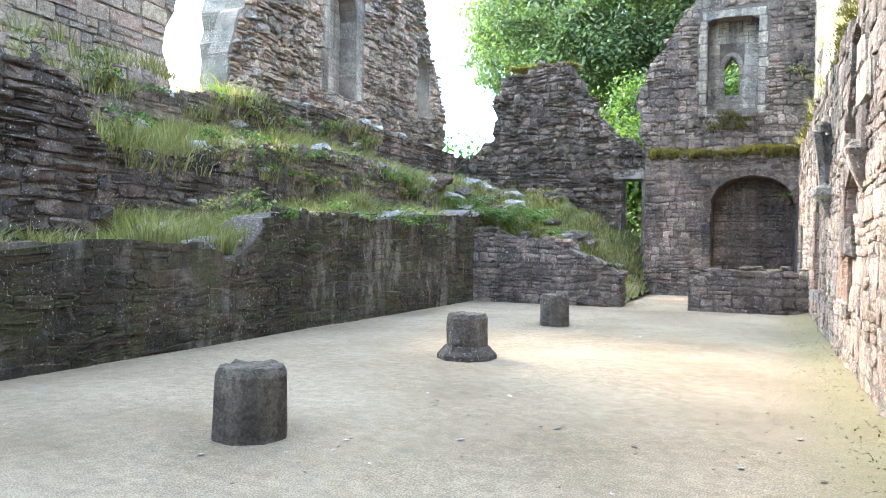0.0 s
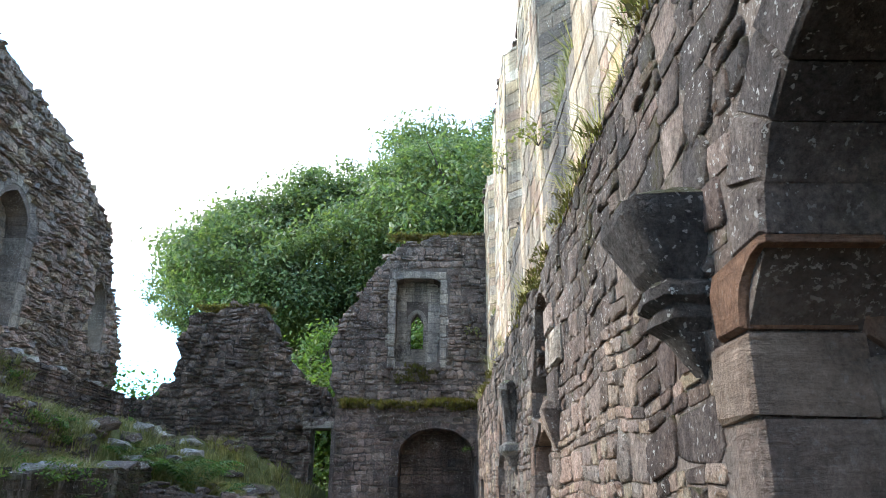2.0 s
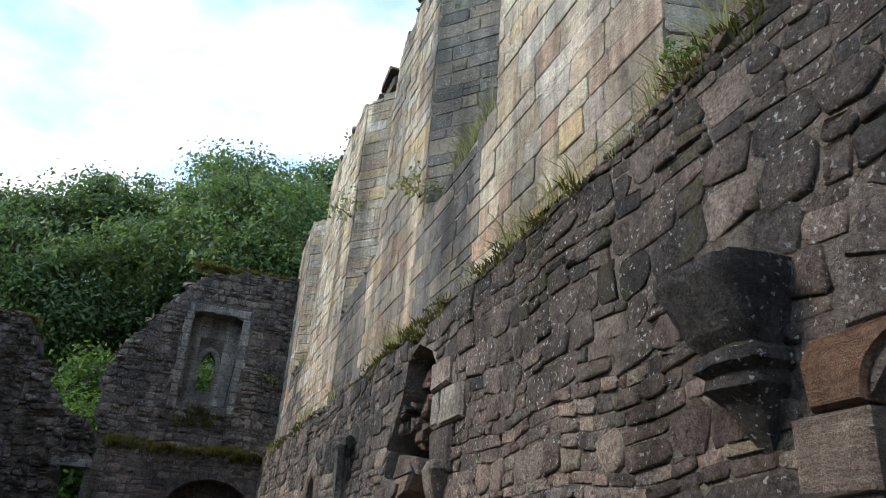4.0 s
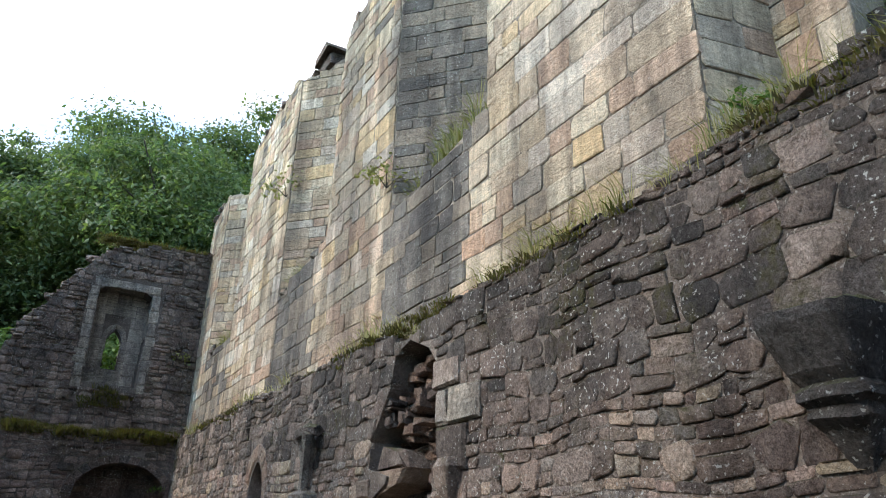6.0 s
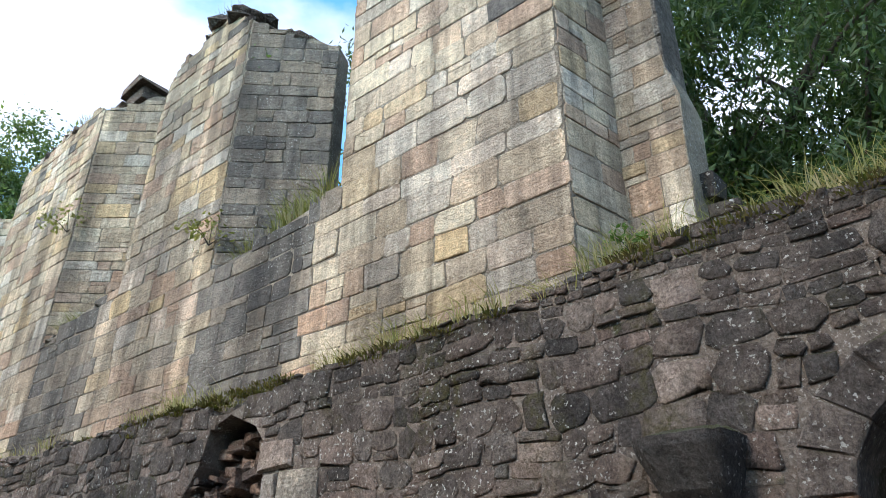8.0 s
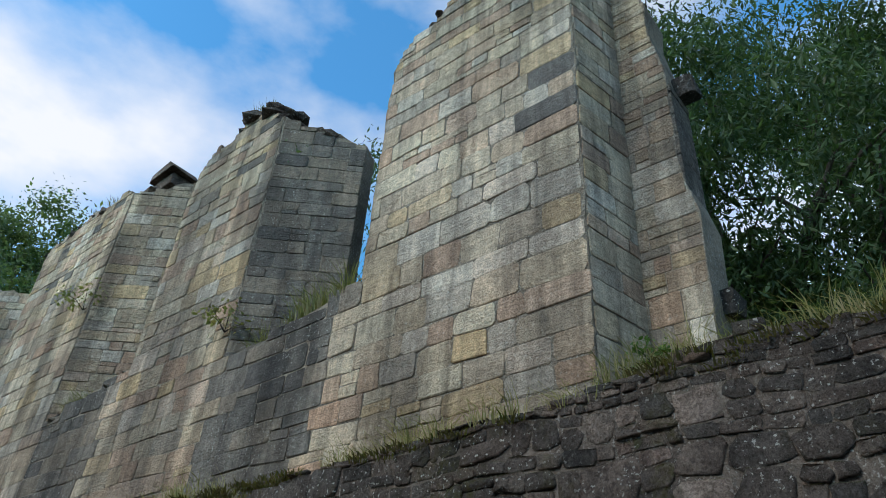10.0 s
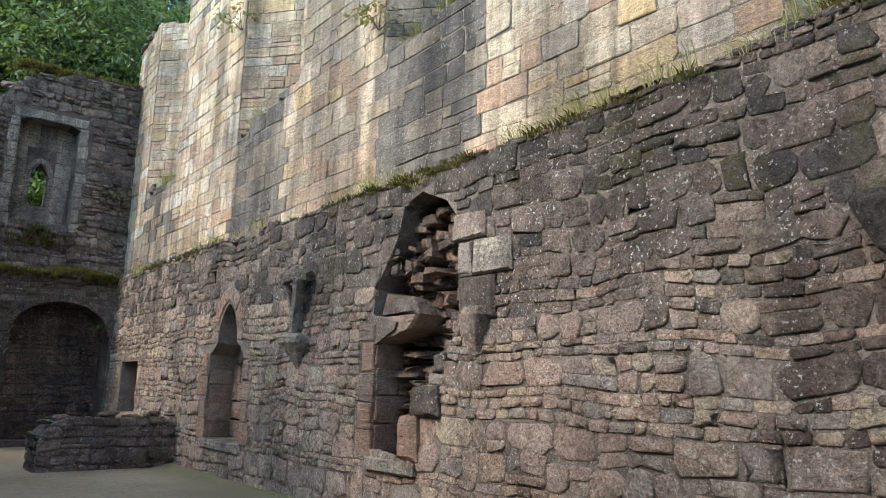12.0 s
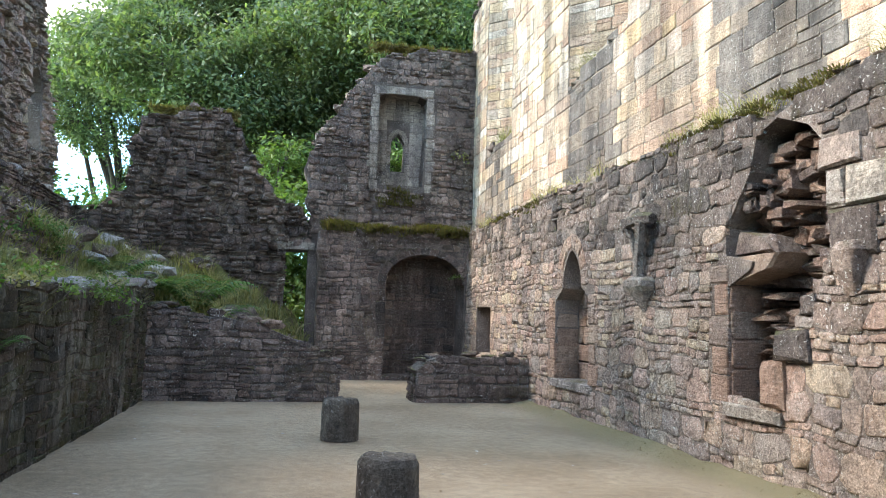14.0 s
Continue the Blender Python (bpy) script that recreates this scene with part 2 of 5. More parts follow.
def earth_mat():
    m, nt, b = start_mat("turf_and_earth", 0.95)
    pos = place_of(nt)
    n1 = noise_of(nt, pos, 1.6, 5, 0.65)
    n2 = noise_of(nt, pos, 22, 5, 0.7)
    col = ramp_of(nt, n1, [(0.34, (0.10, 0.075, 0.05)), (0.46, (0.085, 0.095, 0.03)), (0.62, (0.14, 0.145, 0.05)), (0.72, (0.20, 0.17, 0.085))])
    col = mixed(nt, 0.7, col, ramp_of(nt, n2, [(0.3, 0.45), (0.7, 1.4)]), "MULTIPLY")
    nt.links.new(col, b.inputs["Base Color"])
    relief(nt, b, n2, 0.9, 0.05)
    return m


def leaf_mat(name, colours, shine=0.45):
    m, nt, b = start_mat(name, shine)
    col = ramp_of(nt, piece_random(nt), [(i / len(colours), c) for i, c in enumerate(colours)])
    nt.links.new(col, b.inputs["Base Color"])
    tr = nt.nodes.new("ShaderNodeBsdfTranslucent")
    nt.links.new(mixed(nt, 1.0, col, (1.3, 1.5, 0.7), "MULTIPLY"), tr.inputs["Color"])
    ms = nt.nodes.new("ShaderNodeMixShader")
    ms.inputs[0].default_value = 0.42
    nt.links.new(b.outputs[0], ms.inputs[1])
    nt.links.new(tr.outputs[0], ms.inputs[2])
    nt.links.new(ms.outputs[0], nt.nodes["Material Output"].inputs["Surface"])
    return m


def bark_mat():
    m, nt, b = start_mat("bark", 0.9)
    n = noise_of(nt, place_of(nt, (8, 8, 1.5)), 2.0, 5, 0.65)
    nt.links.new(ramp_of(nt, n, [(0.3, (0.035, 0.028, 0.022)), (0.7, (0.12, 0.10, 0.08))]), b.inputs["Base Color"])
    relief(nt, b, n, 0.8, 0.04)
    return m


GRAVEL = gravel_mat()
EARTH = earth_mat()
LEAF = leaf_mat("broad_leaves", [(0.06, 0.095, 0.045), (0.085, 0.125, 0.055), (0.13, 0.18, 0.075), (0.07, 0.108, 0.058), (0.18, 0.225, 0.10)])
FINE_LEAF = leaf_mat("fine_leaves", [(0.045, 0.075, 0.035), (0.065, 0.105, 0.045), (0.10, 0.145, 0.06), (0.055, 0.09, 0.05)])
BRIGHT_LEAF = leaf_mat("young_leaves", [(0.10, 0.16, 0.042), (0.145, 0.21, 0.06), (0.075, 0.13, 0.034)])
GRASS = leaf_mat("grass_blades", [(0.11, 0.13, 0.045), (0.22, 0.20, 0.09), (0.36, 0.31, 0.18), (0.12, 0.14, 0.05), (0.29, 0.26, 0.14), (0.17, 0.17, 0.065)], 0.6)
DRY_GRASS = leaf_mat("dry_grass_blades", [(0.34, 0.29, 0.17), (0.42, 0.36, 0.22), (0.20, 0.19, 0.08), (0.28, 0.25, 0.12), (0.38, 0.31, 0.19)], 0.6)
MOSS = leaf_mat("moss_tufts", [(0.065, 0.07, 0.018), (0.095, 0.09, 0.026), (0.125, 0.10, 0.036), (0.075, 0.062, 0.03)], 0.8)
FERN = leaf_mat("fern_fronds", [(0.06, 0.13, 0.03), (0.09, 0.18, 0.04), (0.05, 0.11, 0.03)])
BARK = bark_mat()


# ---- mesh helpers ----
def mesh_from(name, verts, faces, material, smooth=False):
    me = bpy.data.meshes.new(name)
    me.from_pydata(verts, [], faces)
    me.materials.append(material)
    if smooth:
        me.shade_smooth()
    return me


def part(name, bm, material, parent, label=""):
    me = bpy.data.meshes.new(name)
    bm.to_mesh(me)
    bm.free()
    me.materials.append(material)
    ob = new(name, me)
    ob.parent = parent
    return tagged(ob, label)


def frame_of(origin, u, v, w):
    m = Matrix((u, v, w)).transposed().to_4x4()
    m.translation = origin
    return m


def facing_west(x):
    """u runs along y, v up, w towards -x."""
    return frame_of((x, 0, 0), (0, 1, 0), (0, 0, 1), (-1, 0, 0))


def facing_east(x):
    return frame_of((x, 0, 0), (0, 1, 0), (0, 0, 1), (1, 0, 0))


def facing_south(y):
    return frame_of((0, y, 0), (1, 0, 0), (0, 0, 1), (0, -1, 0))


def ragged(poly, step=0.22, amp=0.06, above=0.6, seed=1.0, head=99.0):
    """Break up the upper edges of an outline."""
    out = []
    n = len(poly)
    for i in range(n):
        a, b = Vector(poly[i]), Vector(poly[(i + 1) % n])
        if max(a.y, b.y) < above or (a.y < 0.01 and b.y < 0.01):
            out.append(a.copy())
            continue
        k = max(1, int((b - a).length / step))
        for j in range(k):
            p = a.lerp(b, j / k)
            if p.y > above:
                q = Vector((p.x * 2.7 + seed, p.y * 2.7, seed * 3))
                p = p + Vector((noise.noise(q), noise.noise(q + Vector((9, 4, 1))))) * amp * 2
                p.y += rng.uniform(-0.5, 0.5) * amp
                if p.y > head:
                    p.y += rng.uniform(-0.12, 0.14)
                    p.x += rng.uniform(-0.05, 0.05)
            out.append(p)
    return [(p.x, p.y) for p in out]


def slab(outer, holes, depth, place):
    bm = bmesh.new()
    for loop in [outer] + holes:
        vs = [bm.verts.new((u, v, 0)) for u, v in loop]
        for i in range(len(vs)):
            bm.edges.new((vs[i - 1], vs[i]))
    bmesh.ops.triangle_fill(bm, use_beauty=True, use_dissolve=False, edges=bm.edges[:])
    grown = bmesh.ops.extrude_face_region(bm, geom=bm.faces[:])
    for g in grown["geom"]:
        if isinstance(g, bmesh.types.BMVert):
            g.co.z -= depth
    bm.transform(place)
    bmesh.ops.recalc_face_normals(bm, faces=bm.faces[:])
    return bm


def wall_object(name, bm, material, label):
    me = bpy.data.meshes.new(name)
    bm.to_mesh(me)
    bm.free()
    me.materials.append(material)
    return tagged(new(name, me), label, "wall", kind="structure")


def spans(loops, v):
    xs = []
    for loop in loops:
        for i in range(len(loop)):
            (u0, v0), (u1, v1) = loop[i - 1], loop[i]
            if (v0 > v) != (v1 > v):
                xs.append(u0 + (v - v0) / (v1 - v0) * (u1 - u0))
    xs.sort()
    return list(zip(xs[0::2], xs[1::2]))


def common(a, b):
    return [(max(p[0], q[0]), min(p[1], q[1])) for p in a for q in b if min(p[1], q[1]) - max(p[0], q[0]) > 0.05]


def stone_shape(u0, u1, v0, v1, proud, joint, wild, warp, seed):
    """One stone's face: a rounded, uneven block, in wall coordinates."""
    u0, u1, v0, v1 = u0 + joint, u1 - joint, v0 + joint, v1 - joint
    w, h = u1 - u0, v1 - v0
    c = min(w, h) * rng.uniform(0.05, 0.22) * (0.35 + wild)
    c = min(c, 0.45 * min(w, h))
    ring = [(u0 + c, v0), (u1 - c, v0), (u1, v0 + c), (u1, v1 - c), (u1 - c, v1), (u0 + c, v1), (u0, v1 - c), (u0, v0 + c)]
    cu, cv = (u0 + u1) / 2, (v0 + v1) / 2
    j = min(w, h) * 0.12 * wild
    tilt_u, tilt_v = rng.uniform(-0.35, 0.35) * wild, rng.uniform(-0.4, 0.25) * wild
    verts = []
    outer = [(a + rng.uniform(-j, j), b + rng.uniform(-j, j)) for a, b in ring]
    inset = 0.05 + 0.07 * wild
    for a, b in outer:
        verts.append((a, b, -0.05))
    for a, b in outer:
        verts.append((a, b, proud * (0.45 + 0.35 * rng.random())))
    for a, b in outer:
        d = proud * (1 + rng.uniform(-0.7, 0.45) * wild + tilt_u * (a - cu) / w + tilt_v * (b - cv) / h)
        verts.append((a + (cu - a) * inset, b + (cv - b) * inset, d))
    verts.append((cu + rng.uniform(-0.2, 0.2) * w * wild, cv + rng.uniform(-0.2, 0.2) * h * wild, proud * (1.0 + rng.uniform(-0.1, 0.3) * wild)))
    if warp:
        moved = []
        for a, b, d in verts:
            q = Vector((a * 1.3 + seed, b * 1.3, seed))
            moved.append((a + warp * noise.noise(q), b + warp * noise.noise(q + Vector((3.1, 7.7, 2.2))), d))
        verts = moved
    return verts


RING = []
for i in range(8):
    k = (i + 1) % 8
    RING += [(i, k, 8 + k, 8 + i), (8 + i, 8 + k, 16 + k, 16 + i), (16 + i, 16 + k, 24)]
RING_FLIPPED = [tuple(reversed(f)) for f in RING]


def lay_stones(parent, loops, place, material, size, proud=(0.02, 0.05), joint=0.012, wild=1.0, warp=0.05, near=None, limit=300, split=0.3, seed=1.0, v_from=None, v_to=None, smooth=False, piece="stone"):
    """Courses of stones over the outline in loops. size(v) gives course height and length ranges. Stones in the stretch near become objects of their own."""
    flip = place.determinant() < 0
    faces = RING_FLIPPED if flip else RING
    top = max(p[1] for p in loops[0]) if v_to is None else v_to
    v = min(p[1] for p in loops[0]) if v_from is None else v_from
    rest = {}
    singles = 0
    while v < top - 0.03:
        h0, h1, w0, w1 = size(v)
        h = min(rng.uniform(h0, h1), top - v + 0.02)
        rows = common(common(spans(loops, v + 0.15 * h), spans(loops, v + 0.62 * h)), spans(loops, v + 0.4 * h))
        full = len(rows)
        for a, b in spans(loops, v + 0.12 * h):
            for p, q in sorted(rows[:full]):
                if q <= a or p >= b:
                    continue
                if p - a > 0.06:
                    rows.append((a, p))
                a = q
            if b - a > 0.06:
                rows.append((a, b))
        whole = h
        for n_row, (a, b) in enumerate(rows):
            h = whole if n_row < full else whole * 0.45
            u = a
            while u < b - 0.02:
                w = rng.uniform(w0, w1)
                if b - (u + w) < 0.5 * w0:
                    w = b - u
                boxes = [(u, u + w, v, v + h)]
                if rng.random() < split and h > 0.13:
                    s = v + h * rng.uniform(0.32, 0.68)
                    boxes = [(u, u + w, v, s), (u, u + w, s, v + h)]
                    if w > 0.3:
                        cut = []
                        for p in boxes:
                            k = rng.random()
                            if k < 0.6:
                                c = u + w * rng.uniform(0.3, 0.7)
                                cut += [(u, c, p[2], p[3]), (c, u + w, p[2], p[3])]
                            else:
                                cut.append(p)
                        boxes = cut
                elif rng.random() < split * 0.8 and w > 0.34 and h > 0.13:
                    c = u + w * rng.uniform(0.4, 0.65)
                    s = v + h * rng.uniform(0.35, 0.65)
                    one = (u, c) if rng.random() < 0.5 else (c, u + w)
                    two = (c, u + w) if one[0] == u else (u, c)
                    boxes = [(*one, v, v + h), (*two, v, s), (*two, s, v + h)]
                for box in boxes:
                    if box[1] - box[0] < 0.05:
                        continue
                    vs = stone_shape(*box, rng.uniform(*proud), joint, wild, warp, seed)
                    vs = [place @ Vector(p) for p in vs]
                    cu, cv = (box[0] + box[1]) / 2, (box[2] + box[3]) / 2
                    made_of = material(cu, cv) if callable(material) else material
                    if near and singles < limit and near(cu, cv):
                        singles += 1
                        mid = vs[24].copy()
                        ob = new(piece, mesh_from(piece, [p - mid for p in vs], faces, made_of, smooth))
                        ob.location = mid
                        ob.parent = parent
                    else:
                        all_v, all_f = rest.setdefault(made_of.name, ([], [], made_of))[:2]
                        o = len(all_v)
                        all_v += vs
                        all_f += [tuple(i + o for i in f) for f in faces]
                u += w
        v += whole
    for all_v, all_f, made_of in rest.values():
        ob = new("stonework", mesh_from("stonework", all_v, all_f, made_of, smooth))
        ob.parent = parent
        tagged(ob, kind="stuff")


def block(parent, quad, w0, w1, place, material, name="stone", soft=0.018, uneven=0.008):
    """A dressed block: a four-sided face in wall coordinates from depth w1 out to w0, with worn edges."""
    cu = sum(p[0] for p in quad) / 4
    cv = sum(p[1] for p in quad) / 4
    verts = []
    for inset, w in ((0.0, w1), (0.0, w0 - soft), (soft, w0)):
        for a, b in quad:
            d = max(1e-3, math.hypot(cu - a, cv - b))
            k = inset * 1.4 / d
            verts.append(place @ Vector((a + (cu - a) * k + rng.uniform(-1, 1) * uneven, b + (cv - b) * k + rng.uniform(-1, 1) * uneven, w + rng.uniform(-1, 1) * uneven * 0.6)))
    faces = [(3, 2, 1, 0), (8, 9, 10, 11)]
    for r in (0, 4):
        for i in range(4):
            k = (i + 1) % 4
            faces.append((r + i, r + k, r + 4 + k, r + 4 + i))
    area = sum(quad[i - 1][0] * quad[i][1] - quad[i][0] * quad[i - 1][1] for i in range(4))
    if (area < 0) != (place.determinant() < 0):
        faces = [tuple(reversed(f)) for f in faces]
    mid = sum(verts, Vector()) / len(verts)
    ob = new(name, mesh_from(name, [p - mid for p in verts], faces, material))
    ob.location = mid
    ob.parent = parent
    return ob


def arch_points(c, half, spring, rise, n=12, pointed=0.0):
    pts = []
    for i in range(n + 1):
        a = math.pi * i / n
        x = math.cos(a)
        y = math.sin(a)
        y = y * (1 - pointed) + (1 - abs(x)) * pointed
        pts.append((c + half * x, spring + rise * y))
    return pts


def arch_ring(parent, c, half, spring, rise, thick, n, place, depth, material, proud=0.02):
    inner = arch_points(c, half, spring, rise, n)
    outer = arch_points(c, half + thick, spring, rise + thick, n)
    for i in range(n):
        block(parent, [inner[i], outer[i], outer[i + 1], inner[i + 1]], proud + rng.uniform(-0.006, 0.008), -depth, place, material, "arch_stone", uneven=0.006)


def jamb(parent, u, side, v0, v1, place, depth, material, height=(0.28, 0.42), width=(0.22, 0.5), proud=0.02, batter=0.0):
    """Dressed blocks up the side of an opening whose edge is at u and whose wall lies towards side."""
    v = v0
    long_one = True
    while v < v1 - 0.05:
        h = min(rng.uniform(*height), v1 - v)
        if v1 - (v + h) < 0.12:
            h = v1 - v
        w = width[1] if long_one else width[0]
        w *= rng.uniform(0.85, 1.15)
        e = u + rng.uniform(-0.012, 0.012)
        block(parent, [(e, v + 0.006), (e + side * w, v + 0.006), (e + side * w, v + h - 0.006), (e, v + h - 0.006)], proud + rng.uniform(-0.008, 0.012), -depth, place, material, "jamb_stone")
        long_one = not long_one
        v += h


ICO = []
_p = (1 + 5 ** 0.5) / 2
for a in (-1, 1):
    for b in (-_p, _p):
        ICO += [Vector((0, a, b)), Vector((a, b, 0)), Vector((b, 0, a))]
ICO = [p.normalized() for p in ICO]
ICO_FACES = []
for i in range(12):
    for j in range(i + 1, 12):
        for k in range(j + 1, 12):
            if (ICO[i] - ICO[j]).length < 1.2 and (ICO[j] - ICO[k]).length < 1.2 and (ICO[i] - ICO[k]).length < 1.2:
                n_ = (ICO[j] - ICO[i]).cross(ICO[k] - ICO[i])
                ICO_FACES.append((i, j, k) if n_.dot(ICO[i]) > 0 else (i, k, j))


def lump(at, sx, sy, sz, turn=0.0):
    """A loose, angular stone."""
    m = Matrix.Rotation(turn, 3, "Z")
    out = []
    for p in ICO:
        q = Vector((math.copysign(abs(p.x) ** 0.6, p.x) * sx, math.copysign(abs(p.y) ** 0.6, p.y) * sy, math.copysign(abs(p.z) ** 0.6, p.z) * sz))
        out.append(Vector(at) + m @ (q * rng.uniform(0.8, 1.12)))
    return out


def rubble_cap(parent, points, across, size, material, name="capstones", density=1.0):
    """Loose stones bedded along the top of a broken wall: points along its top, across the vector over its thickness."""
    vs, fs = [], []
    for a, b in zip(points, points[1:]):
        a, b = Vector(a), Vector(b)
        n = max(1, int((b - a).length * across.length / (size * size * 2.2) * density))
        for _ in range(n):
            s = size * rng.uniform(0.55, 1.25)
            at = a.lerp(b, rng.random()) + across * rng.uniform(0.03, 0.97)
            at.z += rng.uniform(-0.25, 0.2) * s
            o = len(vs)
            vs += lump(at, s * rng.uniform(0.5, 0.85), s * rng.uniform(0.4, 0.75), s * rng.uniform(0.14, 0.32), rng.uniform(0, 6.3))
            fs += [tuple(i + o for i in f) for f in ICO_FACES]
    ob = new(name, mesh_from(name, vs, fs, material))
    ob.parent = parent
    tagged(ob, kind="stuff")


def tufts(name, label, spots, blades, length, material, spread=0.09, lean=0.5, width=0.006):
    """Grass: bundles of bent blades on the given spots, as one object."""
    vs, fs = [], []
    for p in spots:
        k = int(blades * rng.uniform(0.5, 1.4))
        tall = rng.uniform(0.6, 1.3)
        for _ in range(k):
            a = rng.uniform(0, 6.283)
            r = spread * rng.random() ** 0.6
            b = Vector(p) + Vector((math.cos(a) * r, math.sin(a) * r, -0.02))
            ln = rng.uniform(*length) * tall
            d = Vector((math.cos(a), math.sin(a), 0)) * lean * rng.uniform(0.1, 1.2)
            side = Vector((-math.sin(a + 0.7), math.cos(a + 0.7), 0)) * width * rng.uniform(0.6, 1.4)
            m1 = b + (Vector((0, 0, 1)) + d * 0.45) * ln * 0.55
            tip = b + (Vector((0, 0, 0.9)) + d * 1.1) * ln
            o = len(vs)
            vs += [b - side, b + side, m1 + side * 0.8, m1 - side * 0.8, tip]
            fs += [(o, o + 1, o + 2, o + 3), (o + 3, o + 2, o + 4)]
    ob = new(name, mesh_from(name, vs, fs, material))
    return tagged(ob, label, "grass", kind="stuff")


def tube(vs, fs, pts, radii, sides=7):
    """A tapered limb along pts, added to vs and fs."""
    rings = []
    for i, p in enumerate(pts):
        d = (pts[min(i + 1, len(pts) - 1)] - pts[max(i - 1, 0)]).normalized()
        s = d.orthogonal().normalized()
        t = d.cross(s)
        o = len(vs)
        for k in range(sides):
            a = 2 * math.pi * k / sides
            vs.append(p + (s * math.cos(a) + t * math.sin(a)) * radii[i])
        rings.append(o)
    for a, b in zip(rings, rings[1:]):
        for k in range(sides):
            fs.append((a + k, a + (k + 1) % sides, b + (k + 1) % sides, b + k))


def leaf_cloud(vs, fs, centre, radius, count, size, droop=0.3, narrow=0.55):
    for _ in range(count):
        d = Vector((rng.gauss(0, 1), rng.gauss(0, 1), rng.gauss(0, 0.62)))
        p = centre + d * radius * 0.55
        n = (d.normalized() * 0.6 + Vector((rng.gauss(0, 0.5), rng.gauss(0, 0.5), 0.7 + rng.gauss(0, 0.4)))).normalized()
        t = n.orthogonal().normalized()
        t = (Matrix.Rotation(rng.uniform(0, 6.283), 3, n) @ t)
        t.z -= droop
        b = n.cross(t).normalized()
        s = size * rng.uniform(0.6, 1.35)
        o = len(vs)
        vs += [p - t * s * 0.5, p + b * s * narrow * 0.5 - n * s * 0.08, p + t * s * 0.5, p - b * s * narrow * 0.5 - n * s * 0.08]
        fs += [(o, o + 1, o + 2), (o, o + 2, o + 3)]


def tree(label, height, spread, crown_from, clumps, leaves, size, material, clump_r=0.9, narrow=0.55, squash=0.8, droop=0.3):
    """A tree on its own origin: tapered trunk, limbs and a crown of leaf clumps with gaps."""
    ob = new("tree", None)
    tv, tf, cv, cf = [], [], [], []
    trunk = []
    for i in range(7):
        z = height * 0.62 * i / 6
        trunk.append(Vector((0.25 * math.sin(i * 1.3), 0.25 * math.cos(i * 0.9) - 0.25, z)))
    tube(tv, tf, trunk, [height * 0.026 * (1 - 0.11 * i) for i in range(7)], 9)
    mid = (crown_from + height) / 2
    lobes = []
    for i in range(11):
        a = i * 2.4 + rng.uniform(-0.3, 0.3)
        z = crown_from + (height - crown_from) * (0.12 + 0.82 * ((i * 7) % 11) / 10)
        r = spread * math.sqrt(max(0.05, 1 - ((z - mid) / (height - mid)) ** 2)) * rng.uniform(0.5, 0.72)
        tip = Vector((math.cos(a) * r, math.sin(a) * r, z))
        lv, lf = [], []
        lobes.append((tip, spread * rng.uniform(0.36, 0.52)))
        s = trunk[min(6, 2 + i // 3)]
        m1 = s.lerp(tip, 0.45) + Vector((rng.uniform(-0.4, 0.4), rng.uniform(-0.4, 0.4), 0.5))
        tube(lv, lf, [s, m1, s.lerp(tip, 0.8) + Vector((0, 0, 0.25)), tip], [height * 0.011, height * 0.008, height * 0.005, height * 0.002], 6)
        for _ in range(4):
            e = tip + Vector((rng.uniform(-1, 1), rng.uniform(-1, 1), rng.uniform(-0.5, 0.9))) * spread * 0.4
            tube(lv, lf, [m1.lerp(tip, rng.uniform(0.2, 0.8)), (m1.lerp(tip, 0.7) + e) / 2 + Vector((0, 0, 0.15)), e], [height * 0.004, height * 0.0028, height * 0.001], 5)
        limb = new("limb", mesh_from("limb", lv, lf, BARK, True))
        limb.parent = ob
    for i in range(clumps):
        c, r = lobes[i % len(lobes)]
        d = Vector((rng.gauss(0, 1), rng.gauss(0, 1), rng.gauss(0, 1))).normalized()
        p = c + Vector((d.x, d.y, d.z * squash)) * r * rng.uniform(0.65, 1.1)
        leaf_cloud(cv, cf, p, clump_r * rng.uniform(0.6, 1.25), leaves, size, droop, narrow)
    for name, a, b, m in (("trunk", tv, tf, BARK), ("crown", cv, cf, material)):
        o = new(name, mesh_from(name, a, b, m, name != "crown"))
        o.parent = ob
    return tagged(ob, label, "tree")


# ---- ground and court floor ----
def flat_grid(name, x0, x1, y0, y1, nx, ny, height, material):
    vs = [(x0 + (x1 - x0) * i / nx, y0 + (y1 - y0) * j / ny, 0) for j in range(ny + 1) for i in range(nx + 1)]
    vs = [(x, y, height(x, y)) for x, y, _ in vs]
    fs = [(j * (nx + 1) + i, j * (nx + 1) + i + 1, (j + 1) * (nx + 1) + i + 1, (j + 1) * (nx + 1) + i) for j in range(ny) for i in range(nx)]
    return new(name, mesh_from(name, vs, fs, material, True))


tagged(flat_grid("ground", -1500, 1500, -1500, 1500, 2, 2, lambda x, y: -0.05, EARTH), "rough grassy ground round the ruin", "ground", kind="structure")


def court_height(x, y):
    z = 0.012 * noise.noise(Vector((x * 0.6, y * 0.6, 0)))
    z += 0.10 * max(0.0, min(1.0, (x + 0.5) / 0.45)) ** 2 * (0.6 + 0.5 * noise.noise(Vector((x, y * 1.7, 3))))
    return z


tagged(flat_grid("floor", -7.3, 0.25, -9.5, 20.2, 60, 200, court_height, GRAVEL), "trodden sandy gravel floor of the court", "floor", kind="structure")


